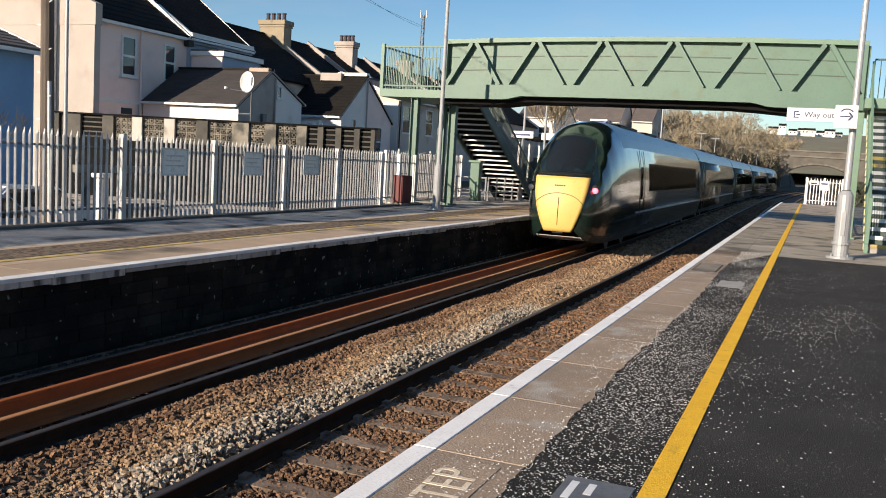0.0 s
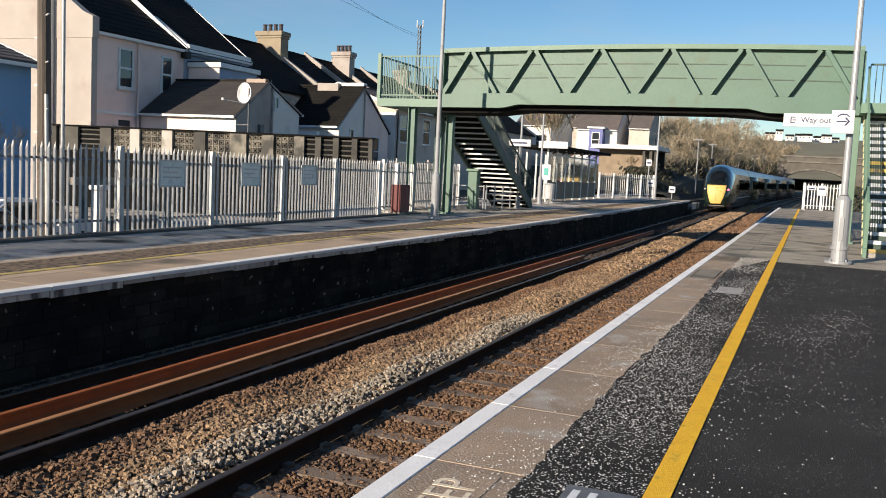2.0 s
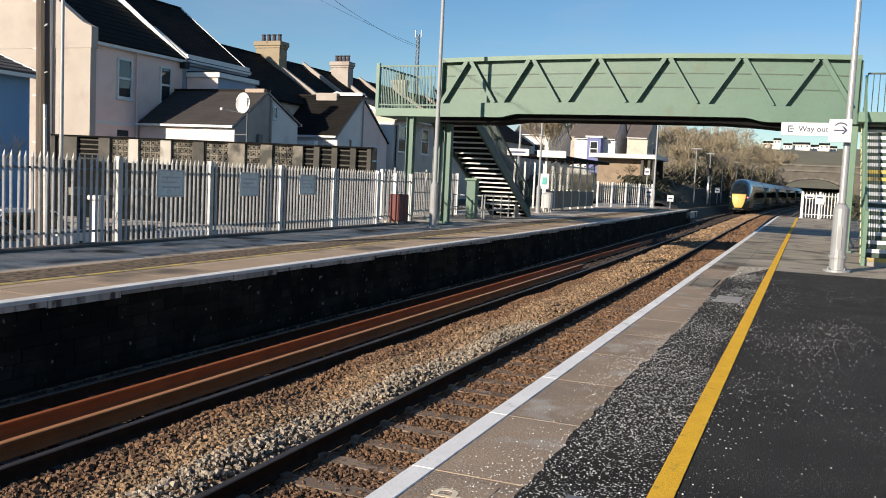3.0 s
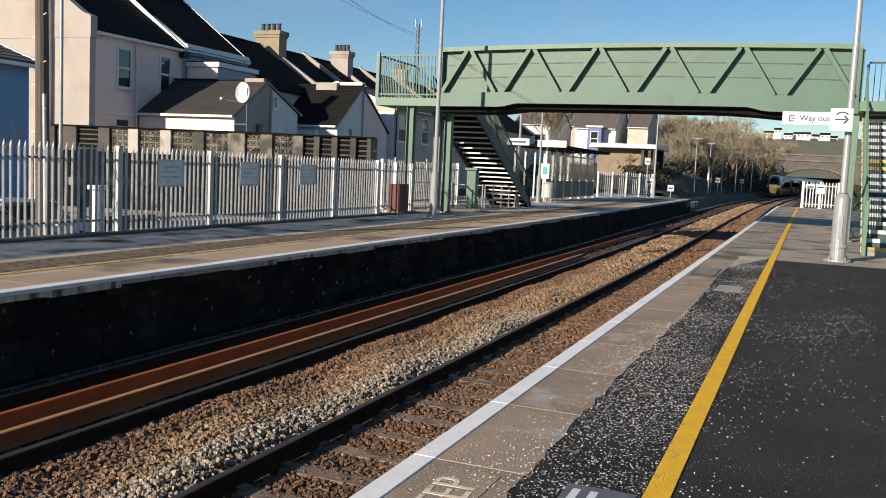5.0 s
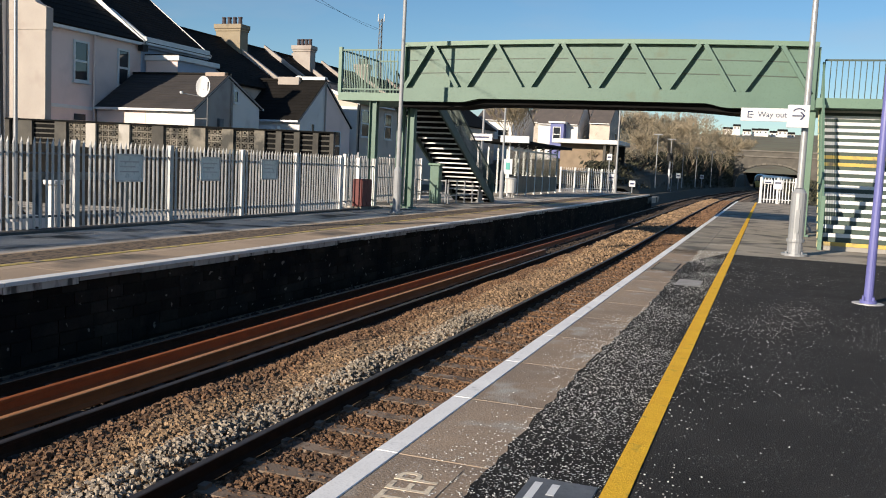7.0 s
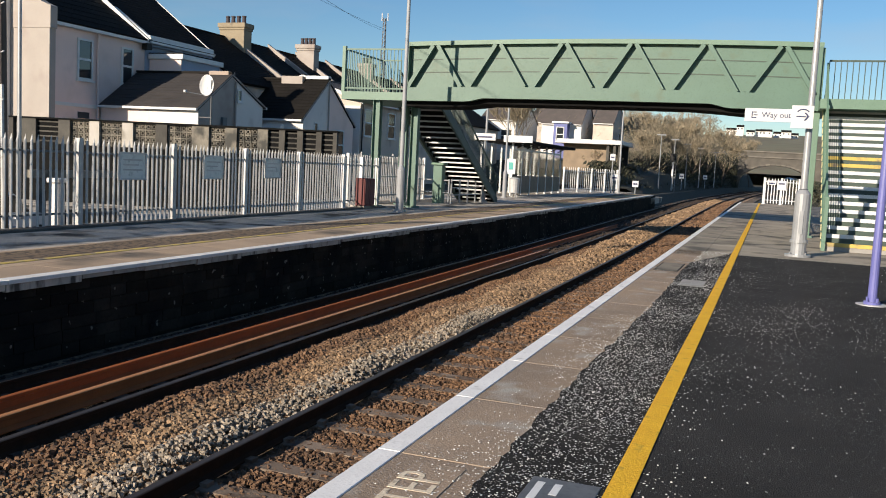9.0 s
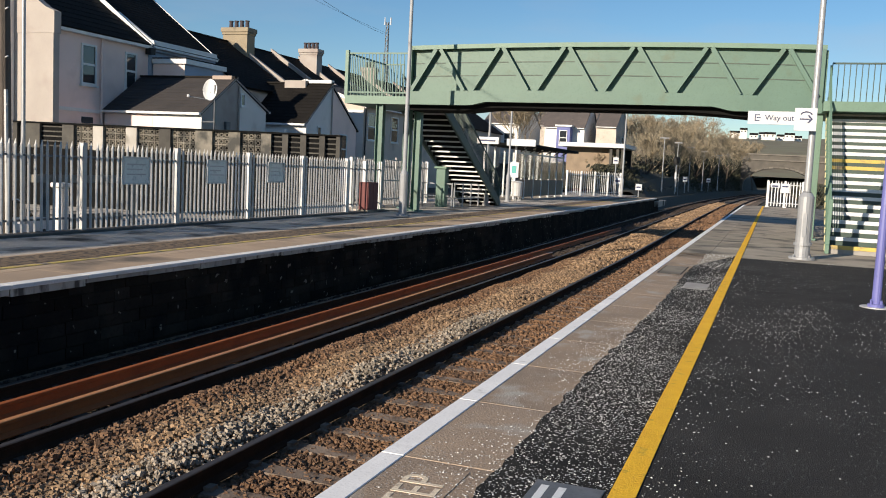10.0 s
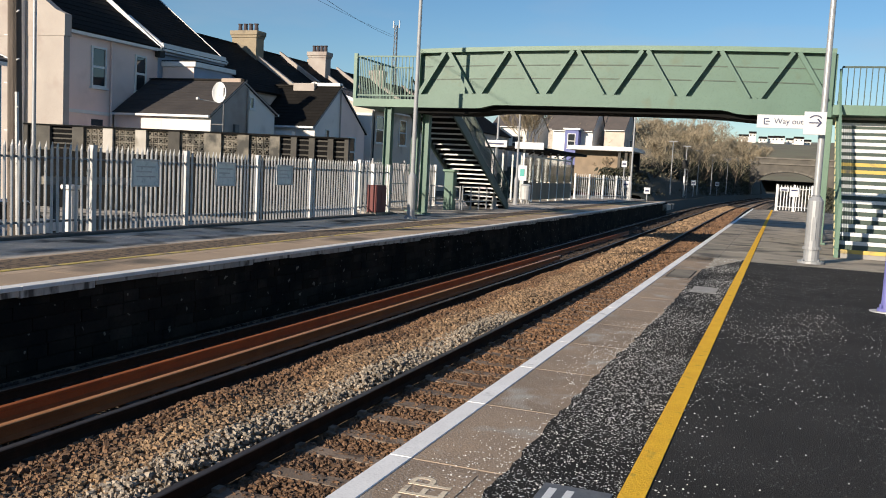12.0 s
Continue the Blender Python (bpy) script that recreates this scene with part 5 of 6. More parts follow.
            bm.faces.new([bm.verts.new(p) for p in ((s * 1.375, y + 0.22, 1.55), (s * 1.375, y + 0.66, 1.55), (s * 1.305, y + 0.66, 2.65), (s * 1.305, y + 0.22, 2.65))])
            bmesh.ops.solidify(bm, geom=bm.faces[:], thickness=0.01)
            part("door_window", bm, "glass_dark", c)
        part("waist_stripe", B(*sorted((s * 1.352, s * 1.366)), -L + 5.0, L, 1.10, 1.16), "train_roof", c)
    for y in (-8.4, 8.4):
        bogie(c, y)
    for y0, y1 in ((-6.2, -2.4), (-2.0, 1.6), (2.0, 6.2)):
        part("equipment_case", B(-1.22, 1.22, y0, y1, 0.28, 0.62, 0.03), "train_under", c)
    for y0, y1 in ((-7, -3.6), (-1.5, 1.2), (4, 8)):
        part("roof_pod", B(-0.5, 0.5, y0, y1, 3.90, 4.06, 0.03), "train_under", c)
    part("gangway", B(-0.6, 0.6, L, L + 0.55, 0.9, 3.1, 0.03), "rubber", c)
    if nose:
        for s in (-1, 1):
            bm = bmesh.new()
            bmesh.ops.create_uvsphere(bm, u_segments=12, v_segments=8, radius=1)
            for v in bm.verts:
                v.co = Vector((s * 0.93 + v.co.x * 0.12, -L + 0.40 + v.co.y * 0.12, 1.92 + v.co.z * 0.13))
            part("headlamp_housing", bm, "rubber", c, smooth=True)
            bm = bmesh.new()
            bmesh.ops.create_uvsphere(bm, u_segments=12, v_segments=8, radius=1)
            for v in bm.verts:
                v.co = Vector((s * 0.95 + v.co.x * 0.085, -L + 0.31 + v.co.y * 0.07, 1.88 + v.co.z * 0.085))
            part("tail_lamp", bm, "tail_red" if s > 0 else "lamp_lens", c, "glowing red tail lamp" if s > 0 else "unlit lamp lens", smooth=True)
        part("nose_panel", nose_patch(0.66, 2.24, lambda v: 0.40 + 0.38 * (1 - (1 - v) ** 2), -L, 0.0, curve=nose_curve), "train_yellow", c, "bright yellow warning panel", smooth=True)
        part("windscreen", nose_patch(2.36, 3.36, lambda v: 0.82 - 0.16 * v * v, -L, 0.012, bow=0.13), "glass_dark", c, "black raked windscreen", smooth=True)
        part("windscreen_sill", nose_patch(2.26, 2.33, lambda v: 0.80, -L, 0.014, nz=2), "rubber", c, smooth=True)
        part("bumper_lip", nose_patch(0.34, 0.52, lambda v: 0.66, -L, 0.02, nz=3), "galv", c, "pale lower bumper lip", smooth=True)
        arc = [(0.76 * math.sin(radians(q)), 1.25 + 0.52 * math.cos(radians(q))) for q in range(-72, 73, 12)]
        bm = bmesh.new()
        for (xa, za), (xb, zb) in zip(arc, arc[1:]):
            bar(bm, (xa, -L + nose_curve(xa, za) - 0.006, za), (xb, -L + nose_curve(xb, zb) - 0.006, zb), 0.014, 0.014)
        part("hatch_seam", bm, "rubber", c, "curved hatch joint")
        for k in range(5):
            part("emblem", B(-0.16 + k * 0.065, -0.12 + k * 0.065, -L + nose_curve(0.1, 1.98) - 0.012, -L + nose_curve(0.1, 1.98) + 0.01, 1.96, 2.0), "rubber", c, "small dark emblem marks")
        seam = bmesh.new()
        for k in range(8):
            za, zb = 0.85 + k * 0.1, 0.95 + k * 0.1
            bar(seam, (0, -L + nose_curve(0, za) - 0.006, za), (0, -L + nose_curve(0, zb) - 0.006, zb), 0.014, 0.014)
        part("coupler_seam", seam, "rubber", c)
        part("coupler_hatch", B(-0.16, 0.16, -L + 0.0, -L + 0.3, 0.60, 0.70, 0.02), "rubber", c)
        part("wiper", quick(bar, (0.1, -L + 0.33, 2.42), (-0.25, -L + 0.86, 2.82), 0.02, 0.02), "rubber", c)
    return c


tail_car = carriage(True)
mid = carriage(False)
cars = [tail_car, mid] + [copy_thing(mid, Matrix.Identity(4)) for _ in range(2)] + [copy_thing(tail_car, Matrix.Identity(4))]


def tail_at(t):
    """Where the yellow nose stands along the line at t seconds."""
    return 24.6 + 25.0 * t + 0.8 * t * t


def car_pose(k, t):
    mid_y = tail_at(t) + 12.75 + 26.05 * k
    a, b = mid_y - 8.4, mid_y + 8.4
    xa, xb = FAR_C + bend(a), FAR_C + bend(b)
    turn = -math.degrees(math.atan2(xb - xa, b - a))
    return pose((xa + xb) / 2, mid_y, RAIL_Z, 0, 0, turn + (180 if k == 4 else 0))


def motions():
    for k, c in enumerate(cars):
        walk(c, [(0.5 * i, car_pose(k, 0.5 * i)) for i in range(25)])


# ---- far platform furniture ----
def rail_fence(a, b, h, n, label, mat="pole", rails=(0.45, 0.95)):
    f = thing("railing", a, label, "railing")
    a, b = Vector(a), Vector(b)
    for i in range(n + 1):
        p = a.lerp(b, i / n)
        part("post", T(p, p + Vector((0, 0, h)), 0.035, None, 8), mat, f)
    for z in rails:
        part("rail", quick(bar, a + Vector((0, 0, z)), b + Vector((0, 0, z)), 0.045, 0.045), mat, f)
    return f


rail_fence((-14.1, 33.7, 0), (-12.3, 34.0, 0), 1.0, 3, "white tubular railing around the stair foot")
rail_fence((-12.3, 34.3, 0), (-12.1, 39.0, 0), 1.0, 5, "white tubular railing beside the footbridge stairs", rails=(0.35, 0.65, 0.98))
rail_fence((-14.0, 29.2, 0), (-14.0, 33.5, 0), 1.9, 3, "tall grey railing below the footbridge landing", mat="galv", rails=(0.3, 1.0, 1.8))
palisade("palisade_fence", (-14.4, 29.0, 0), (-14.4, 36.5, 0), 1.85, 3, "grey palisade fence behind the footbridge stairs", gap=0.17)
pc = thing("equipment_post", (-12.6, 35.0, 0), "grey-green steel equipment post near the stairs", "cabinet")
part("body", B(-12.95, -12.55, 33.8, 34.2, 0, 1.55, 0.02), "green", pc)
part("cap", B(-13.02, -12.48, 33.73, 34.27, 1.55, 1.65, 0.02), "green_light", pc)

sh = thing("platform_shelter", (-14.5, 54, 0), "glazed waiting shelter with dark flat roof and white mullions", "shelter")
part("roof", B(-15.8, -12.75, 47.5, 60.5, 3.0, 3.16, 0.03), "black_under", sh)
part("fascia_sign", B(-14.05, -12.4, 47.36, 47.46, 3.0, 3.38, 0.01), "sign_white", sh, "white fascia sign")
for y in (48.0, 50.0, 52.0, 54.0, 56.0, 58.0, 60.0):
    part("mullion", B(-13.72, -13.62, y - 0.05, y + 0.05, 0.02, 3.0), "trim", sh)
    part("mullion", B(-15.55, -15.45, y - 0.05, y + 0.05, 0.02, 3.0), "trim", sh)
    if y < 59:
        part("lower_panel", B(-13.69, -13.65, y + 0.06, y + 1.94, 0.15, 1.15), "timber", sh, "weathered timber panel")
        part("pane", B(-13.68, -13.66, y + 0.06, y + 1.94, 1.2, 2.6), "shelter_glass", sh)
        part("transom", B(-13.72, -13.62, y + 0.05, y + 1.95, 2.6, 2.7), "trim", sh)
        part("bracket", quick(bar, (-13.66, y + 1.0, 2.75), (-13.2, y + 1.0, 3.0), 0.06, 0.06), "rubber", sh)
part("end_panel", B(-15.45, -13.7, 48.0, 48.06, 0.2, 2.6), "shelter_glass", sh)
part("poster", B(-13.95, -13.45, 47.93, 47.98, 1.25, 2.1), "sign_white", sh, "framed poster")
part("poster_print", B(-13.82, -13.58, 47.90, 47.926, 1.5, 1.9), "teal", sh, "teal print on the poster")
lb = thing("litter_bin", (-13.05, 46.5, 0), "pale grey litter bin on legs", "bin")
part("drum", T((-13.05, 46.5, 0.25), (-13.05, 46.5, 1.0), 0.26, 0.29, 14), "galv", lb)
part("lid", T((-13.05, 46.5, 1.0), (-13.05, 46.5, 1.08), 0.32, 0.2, 14), "galv", lb)
for a in range(4):
    x, y = -13.05 + 0.2 * math.cos(a * 1.57 + 0.7), 46.5 + 0.2 * math.sin(a * 1.57 + 0.7)
    part("leg", T((x, y, 0), (x, y, 0.26), 0.03, None, 6), "galv", lb)
palisade("palisade_fence", (-14.4, 64.8, 0), (-11.83, 73.5, 0), 1.9, 4, "white palisade fence closing the platform end", gap=0.32, mat="trim")


def post_sign(x, y, z0, z1, w, label, pole_h, mat="sign_white", two=False):
    s = thing("platform_sign", (x, y, 0), label, "sign")
    part("post", T((x, y, 0), (x, y, pole_h), 0.045, None, 8), "pole", s)
    part("panel", B(x - w / 2, x + w / 2, y - 0.09, y - 0.06, z0, z1, 0.004), mat, s)
    part("print", B(x - w * 0.35, x + w * 0.35, y - 0.096, y - 0.092, z0 + (z1 - z0) * 0.35, z0 + (z1 - z0) * 0.62), "sign_blue", s, "dark bars of print")
    return s


post_sign(-12.0, 71.5, 2.6, 3.1, 0.42, "small square sign high on a post", 3.2)
post_sign(-11.95, 72.6, 0.95, 1.5, 0.6, "small white notice by the end fence", 1.6)
post_sign(-10.3, 73.2, 0.55, 1.05, 0.5, "white speed marker at the platform end", 1.05)
post_sign(-12.0, 37.6, 2.75, 3.05, 1.0, "grey station sign seen beside the stairs", 3.1, mat="galv")

# gate fence at the end of the near platform
palisade("palisade_fence", (-0.35, 65.6, 0), (1.9, 65.6, 0), 1.85, 2, "white palisade gate across the end of the near platform", gap=0.2, mat="trim")
palisade("palisade_fence", (1.15, 30.0, 0), (1.9, 65.4, 0), 1.6, 8, "white palisade fence along the back of the near platform", gap=0.22, mat="trim")
for x in (0.1, 0.75):
    n = thing("notice_board", (x, 65.5, 1.0), "small white notice on the platform end gate", "notice board", "gate notices")
    part("panel", B(x - 0.3, x + 0.3, 65.48, 65.53, 1.0 if x > 0.5 else 1.35, 1.65, 0.004), "sign_white", n)
    part("print", B(x - 0.2, x + 0.2, 65.472, 65.478, 1.4, 1.5), "sign_blue", n, "dark bar of print")

# painted plates on the near platform
kp = thing("painted_warning", (-1.5, 3.7, 0), "worn cream letters painted on a dark slab at the platform edge", "painted lettering")
part("dark_plate", B(-1.66, -1.38, 3.3, 4.30, 0.0015, 0.0055), "slab", kp)
part("letters", text_bm("STEP", 0.33, Matrix.Translation((-1.52, 3.86, 0.006)) @ Matrix.Rotation(radians(93), 4, "Z") @ Matrix.Diagonal((0.85, 1, 1, 1))), "letter_paint", kp)
pl = thing("metal_plate", (-0.9, 4.35, 0), "worn grey metal plate with small white print set in the asphalt", "plate")
part("plate", B(-1.03, -0.68, 3.9, 4.37, 0.0, 0.012, 0.003), "galv_dark", pl)
part("print", B(-0.99, -0.95, 4.05, 4.30, 0.012, 0.0135), "trim", pl, "small white bars of print")
part("print", B(-0.90, -0.86, 4.14, 4.30, 0.012, 0.0135), "trim", pl, "small white bars of print")
for x0, x1, y0, y1, mat in ((-1.72, -1.36, 15.2, 16.6, "slab_far"), (-1.16, -0.80, 13.3, 14.1, "galv_pale")):
    c = thing("access_cover", (x0, y0, 0), "pale rectangular access cover in the platform surface", "access cover")
    part("cover", B(x0, x1, y0, y1, -0.01, 0.009, 0.002), mat, c)
    part("rim", B(x0 - 0.02, x1 + 0.02, y0 - 0.02, y1 + 0.02, -0.02, 0.006), "asphalt", c)


# loose pale grit strewn over the asphalt
def grit(name, count, seed, place, size, label):
    rng = np.random.default_rng(seed)
    xy = place(rng, count)
    oct_ = np.array([(1, 0, 0), (0, 1, 0), (-1, 0, 0), (0, -1, 0), (0, 0, 0.6), (0, 0, -0.4)], float)
    tri = np.array([(0, 1, 4), (1, 2, 4), (2, 3, 4), (3, 0, 4), (1, 0, 5), (2, 1, 5), (3, 2, 5), (0, 3, 5)])
    n = len(xy)
    v = oct_[None] * rng.uniform(0.5, 1.0, (n, 6, 3)) * (size * rng.uniform(0.4, 1.3, (n, 1, 1)))
    a = rng.uniform(0, 6.283, n)
    c, d = np.cos(a)[:, None], np.sin(a)[:, None]
    v = np.stack([v[..., 0] * c - v[..., 1] * d, v[..., 0] * d + v[..., 1] * c, v[..., 2]], 2)
    v += np.concatenate([xy, np.full((n, 1), 0.006)], 1)[:, None]
    me = bpy.data.meshes.new(name)
    me.from_pydata(v.reshape(-1, 3).tolist(), [], (tri[None] + 6 * np.arange(n)[:, None, None]).reshape(-1, 3).tolist())
    me.materials.append(M["grit"])
    return tagged(new(name, me), label, "grit", kind="stuff")


def patchy(x0, x1, y0, y1, keep, scale=1.1):
    """Even scatter thinned by a broad noise, so that it lies in drifts."""
    def place(rng, count):
        p = np.stack([rng.uniform(x0, x1, count), rng.uniform(y0, y1, count)], 1)
        w = np.array([noise.noise((x * scale, y * scale * 0.6, 3.3)) for x, y in p]) * 0.5 + 0.5
        return p[rng.random(count) < keep(p[:, 0], p[:, 1]) * np.clip((w - 0.36) * 2.6, 0.05, 1)]
    return place


grit("loose_grit", 4200, 61, patchy(-1.27, -0.66, 3.3, 9, lambda x, y: 1.0), 0.0075, "pale grit lying on the worn asphalt margin")
grit("loose_grit", 3200, 62, patchy(-1.27, -0.66, 9, 20, lambda x, y: 1.0), 0.009, "pale grit lying on the worn asphalt margin")
grit("loose_grit", 15000, 63, patchy(-0.52, 4.5, 3.3, 12, lambda x, y: np.exp(-(x + 0.5) * 1.1) + 0.12), 0.0085, "scattered pale grit on the black asphalt")
grit("loose_grit", 2600, 64, patchy(-0.52, 6.5, 10, 20, lambda x, y: np.exp(-(x + 0.5) * 0.9) + 0.15), 0.011, "scattered pale grit on the black asphalt")
grit("loose_grit", 5000, 65, patchy(-1.78, -1.27, 3.3, 10, lambda x, y: (x + 1.78) * 1.3), 0.007, "pale grit drifted over the edge slabs")

# ---- yard behind the fence: parked cars, shed, shrub ----
def parked_car(x, y, turn, mat, label):
    c = thing("car", (0, 0, 0), label, "car")
    bm = bmesh.new()
    prism(bm, [(-2.0, 0.28), (2.0, 0.28), (2.08, 0.55), (2.0, 0.82), (1.05, 0.92), (0.45, 1.38), (-1.2, 1.42), (-1.85, 0.98), (-2.05, 0.85)], "x", -0.82, 0.82)
    bmesh.ops.bevel(bm, geom=bm.edges[:], offset=0.06, segments=2, affect="EDGES")
    part("body", bm, mat, c, smooth=False)
    for s in (-1, 1):
        bm = bmesh.new()
        prism(bm, [(0.95, 0.93), (0.42, 1.32), (-1.15, 1.36), (-1.65, 0.99)], "x", *sorted((s * 0.80, s * 0.83)))
        part("side_window", bm, "glass_dark", c)
        for yy in (-1.3, 1.3):
            w = part("wheel", T((s * 0.62, yy, 0.31), (s * 0.84, yy, 0.31), 0.31, None, 18), "rubber", c)
            part("hub_cap", T((s * 0.84, yy, 0.31), (s * 0.85, yy, 0.31), 0.19, None, 12), "galv", w)
        part("headlight", B(*sorted((s * 0.45, s * 0.75)), 2.02, 2.09, 0.6, 0.74, 0.01), "lamp_lens", c)
    bm = bmesh.new()
    bar(bm, (0, 1.09, 0.95), (0, 0.50, 1.36), 1.40, 0.02)
    part("windscreen", bm, "glass_dark", c)
    c.matrix_basis = pose(x, y, -0.9, 0, 0, turn)
    return c


parked_car(-16.5, 14.6, 8, "car_white", "white hatchback parked in the yard behind the fence")
parked_car(-14.6, 11.6, 5, "car_blue", "pale blue car parked in the yard behind the fence")
for y in (16.2, 19.2):
    tagged(part("beam_post", B(-16.06, -15.94, y - 0.06, y + 0.06, -0.9, 0.8), "block"), "concrete post carrying a yard beam", "post")
ys_ = thing("yard_shed", (-16, 16.5, -0.9), "low white-painted yard wall with a capped pier", "wall")
part("pier", B(-14.32, -14.12, 14.72, 14.95, -0.9, 0.78, 0.02), "white_render", ys_)
part("pier_cap", B(-14.38, -14.06, 14.66, 15.01, 0.78, 0.88, 0.02), "white_render", ys_)
part("wall_panel", B(-14.3, -14.1, 15.06, 16.6, -0.9, 0.2), "block_dark", ys_)
part("shelf_beam", B(-16.1, -15.9, 15.8, 19.4, 0.80, 0.98), "block", ys_)
tagged(part("yard_surface", B(-60, -12.95, 2, 36, -1.0, -0.9), "tar_gravel"), "grey gravel yard surface behind the fence", "yard", kind="structure")


# ---- trees and scrub ----
class Twigs:
    """Collects thin three- or four-sided limbs into one mesh."""

    def __init__(self):
        self.v, self.f = [], []

    def limb(self, a, b, r0, r1, n=3):
        d = (b - a)
        u = d.orthogonal().normalized()
        w = d.normalized().cross(u)
        k = len(self.v)
        for p, r in ((a, r0), (b, r1)):
            for i in range(n):
                q = 2 * math.pi * i / n
                self.v.append(tuple(p + u * (r * math.cos(q)) + w * (r * math.sin(q))))
        for i in range(n):
            j = (i + 1) % n
            self.f.append((k + i, k + j, k + n + j, k + n + i))

    def mesh(self, name, mat, parent):
        me = bpy.data.meshes.new(name)
        base = BASE[parent]
        me.from_pydata([tuple(Vector(p) - base) for p in self.v], [], self.f)
        me.materials.append(M[mat])
        o = new(name, me)
        o.parent = parent
        return o


def bare_tree(x, y, z, h, spread, seed, label, depth=6, twig="twig", trunk_r=0.16, fine=0.02):
    rng = random.Random(seed)
    t = thing("tree", (x, y, z), label, "tree", "bare trees")
    trunk, crown = Twigs(), Twigs()

    def grow(p, d, length, r, level):
        steps = 2
        for s in range(steps):
            q = p + d * (length / steps)
            (trunk if level < 2 else crown).limb(p, q, r, r * 0.85, 5 if level < 2 else 3)
            p, r = q, r * 0.85
            d = (d + Vector((rng.uniform(-1, 1), rng.uniform(-1, 1), rng.uniform(-0.3, 0.7))) * 0.16).normalized()
        if level >= depth:
            return
        for _ in range(rng.choice((2, 3, 3)) if level else 4):
            nd = (d + Vector((rng.uniform(-1, 1), rng.uniform(-1, 1), rng.uniform(-0.25, 0.8))) * spread).normalized()
            grow(p, nd, length * rng.uniform(0.62, 0.86), max(r * 0.62, fine), level + 1)
    grow(Vector((x, y, z)), Vector((rng.uniform(-0.1, 0.1), rng.uniform(-0.1, 0.1), 1)).normalized(), h * 0.24, trunk_r, 0)
    trunk.mesh("trunk", "bark", t)
    crown.mesh("crown", twig, t)
    return t


def scrub(name, label, mat, count, seed, place, size, slim=0.55):
    """Leaves and sprigs strewn through a volume that place(rng) samples."""
    rng = random.Random(seed)
    v, f = [], []
    for _ in range(count):
        p = Vector(place(rng))
        n = Vector((rng.uniform(-1, 1), rng.uniform(-1, 1), rng.uniform(-0.4, 1))).normalized()
        u = n.orthogonal().normalized()
        w = n.cross(u)
        s, k = size * rng.uniform(0.5, 1.3), len(v)
        for a, b in ((-1, 0), (0, -slim), (1.1, 0), (0, slim)):
            v.append(tuple(p + u * (a * s) + w * (b * s) + n * (0.2 * s * (a * a))))
        f.append((k, k + 1, k + 2, k + 3))
    me = bpy.data.meshes.new(name)
    me.from_pydata(v, [], f)
    me.materials.append(M[mat])
    return tagged(new(name, me), label, "scrub", kind="stuff")


for k, (x, y, h, s, lab) in enumerate((
        (-20.0, 72, 9.0, 0.55, "bare winter tree behind the platform shelter"),
        (-15.5, 118, 11.0, 0.7, "bare brown winter tree beside the line"),
        (-13.0, 132, 12.0, 0.75, "bare brown winter tree beside the line"),
        (-10.5, 150, 13.5, 0.75, "large bare winter tree before the stone bridge"),
        (-18.5, 140, 13.0, 0.75, "bare brown winter tree on the bank"),
        (-13.0, 170, 15.0, 0.75, "large bare winter tree before the stone bridge"),
        (-9.0, 182, 13.0, 0.75, "bare winter tree overhanging the cutting"),
        (-22.0, 165, 15.0, 0.75, "bare brown winter tree on the bank"),
        (-17.0, 95, 6.0, 0.8, "small bare thorn tree by the platform end"),
        (-5.0, 235, 13.0, 0.75, "bare winter tree behind the stone bridge"),
        (-14.0, 104, 8.5, 0.8, "bare brown winter tree beside the line"),
        (-12.5, 122, 8.5, 0.85, "bushy bare tree low on the bank"),
        (-12.0, 144, 9.5, 0.85, "bushy bare tree low on the bank"),
        (-11.0, 164, 10.0, 0.85, "bushy bare tree low on the bank"),
        (-9.5, 198, 11.0, 0.85, "bushy bare tree beside the stone bridge"),
        (-19.0, 186, 14.0, 0.8, "bare brown winter tree on the bank"))):
    bare_tree(x, y, -0.3, h, s, 40 + k, lab, depth=8 if h > 10 else 7)
bare_tree(-13.9, 11.2, -0.9, 4.4, 0.6, 77, "thin leafless shrub growing through the fence", depth=5, trunk_r=0.022, fine=0.005)


def bank_place(rng):
    y = rng.uniform(86, 212)
    far_off = min(1.0, max(0.0, (y - 105) / 45))
    base = -11.4 + far_off + bend(y)
    u = rng.random() ** 0.7
    return (base - u * 5 + rng.uniform(-0.6, 0.6), y, -0.9 + rng.random() * (1.2 + (2.4 + 3.2 * far_off) * min(1, u * 1.6)))


scrub("dark_scrub", "dark ivy and bramble bank beside the far track", "leaf", 42000, 5, bank_place, 0.22)
scrub("dry_scrub", "dry brown twiggy bushes on the railway bank", "twig", 22000, 6, lambda r: (r.uniform(-32, -12.5), r.uniform(104, 208), 1.0 + 7.0 * r.random() ** 1.7), 0.34, slim=0.045)
scrub("dark_scrub", "dark ivy against the stone bridge wing wall", "leaf", 14000, 8, lambda r: (r.uniform(-34, -7.2), r.uniform(206, 213.5), -0.5 + 7.5 * r.random() ** 1.3), 0.25)
scrub("dark_scrub", "dark bushes on the bank beside the near track", "leaf", 5000, 7, lambda r: (3.6 + bend(130) + r.random() * 4, r.uniform(90, 205), -0.8 + r.random() * 2.6), 0.2)


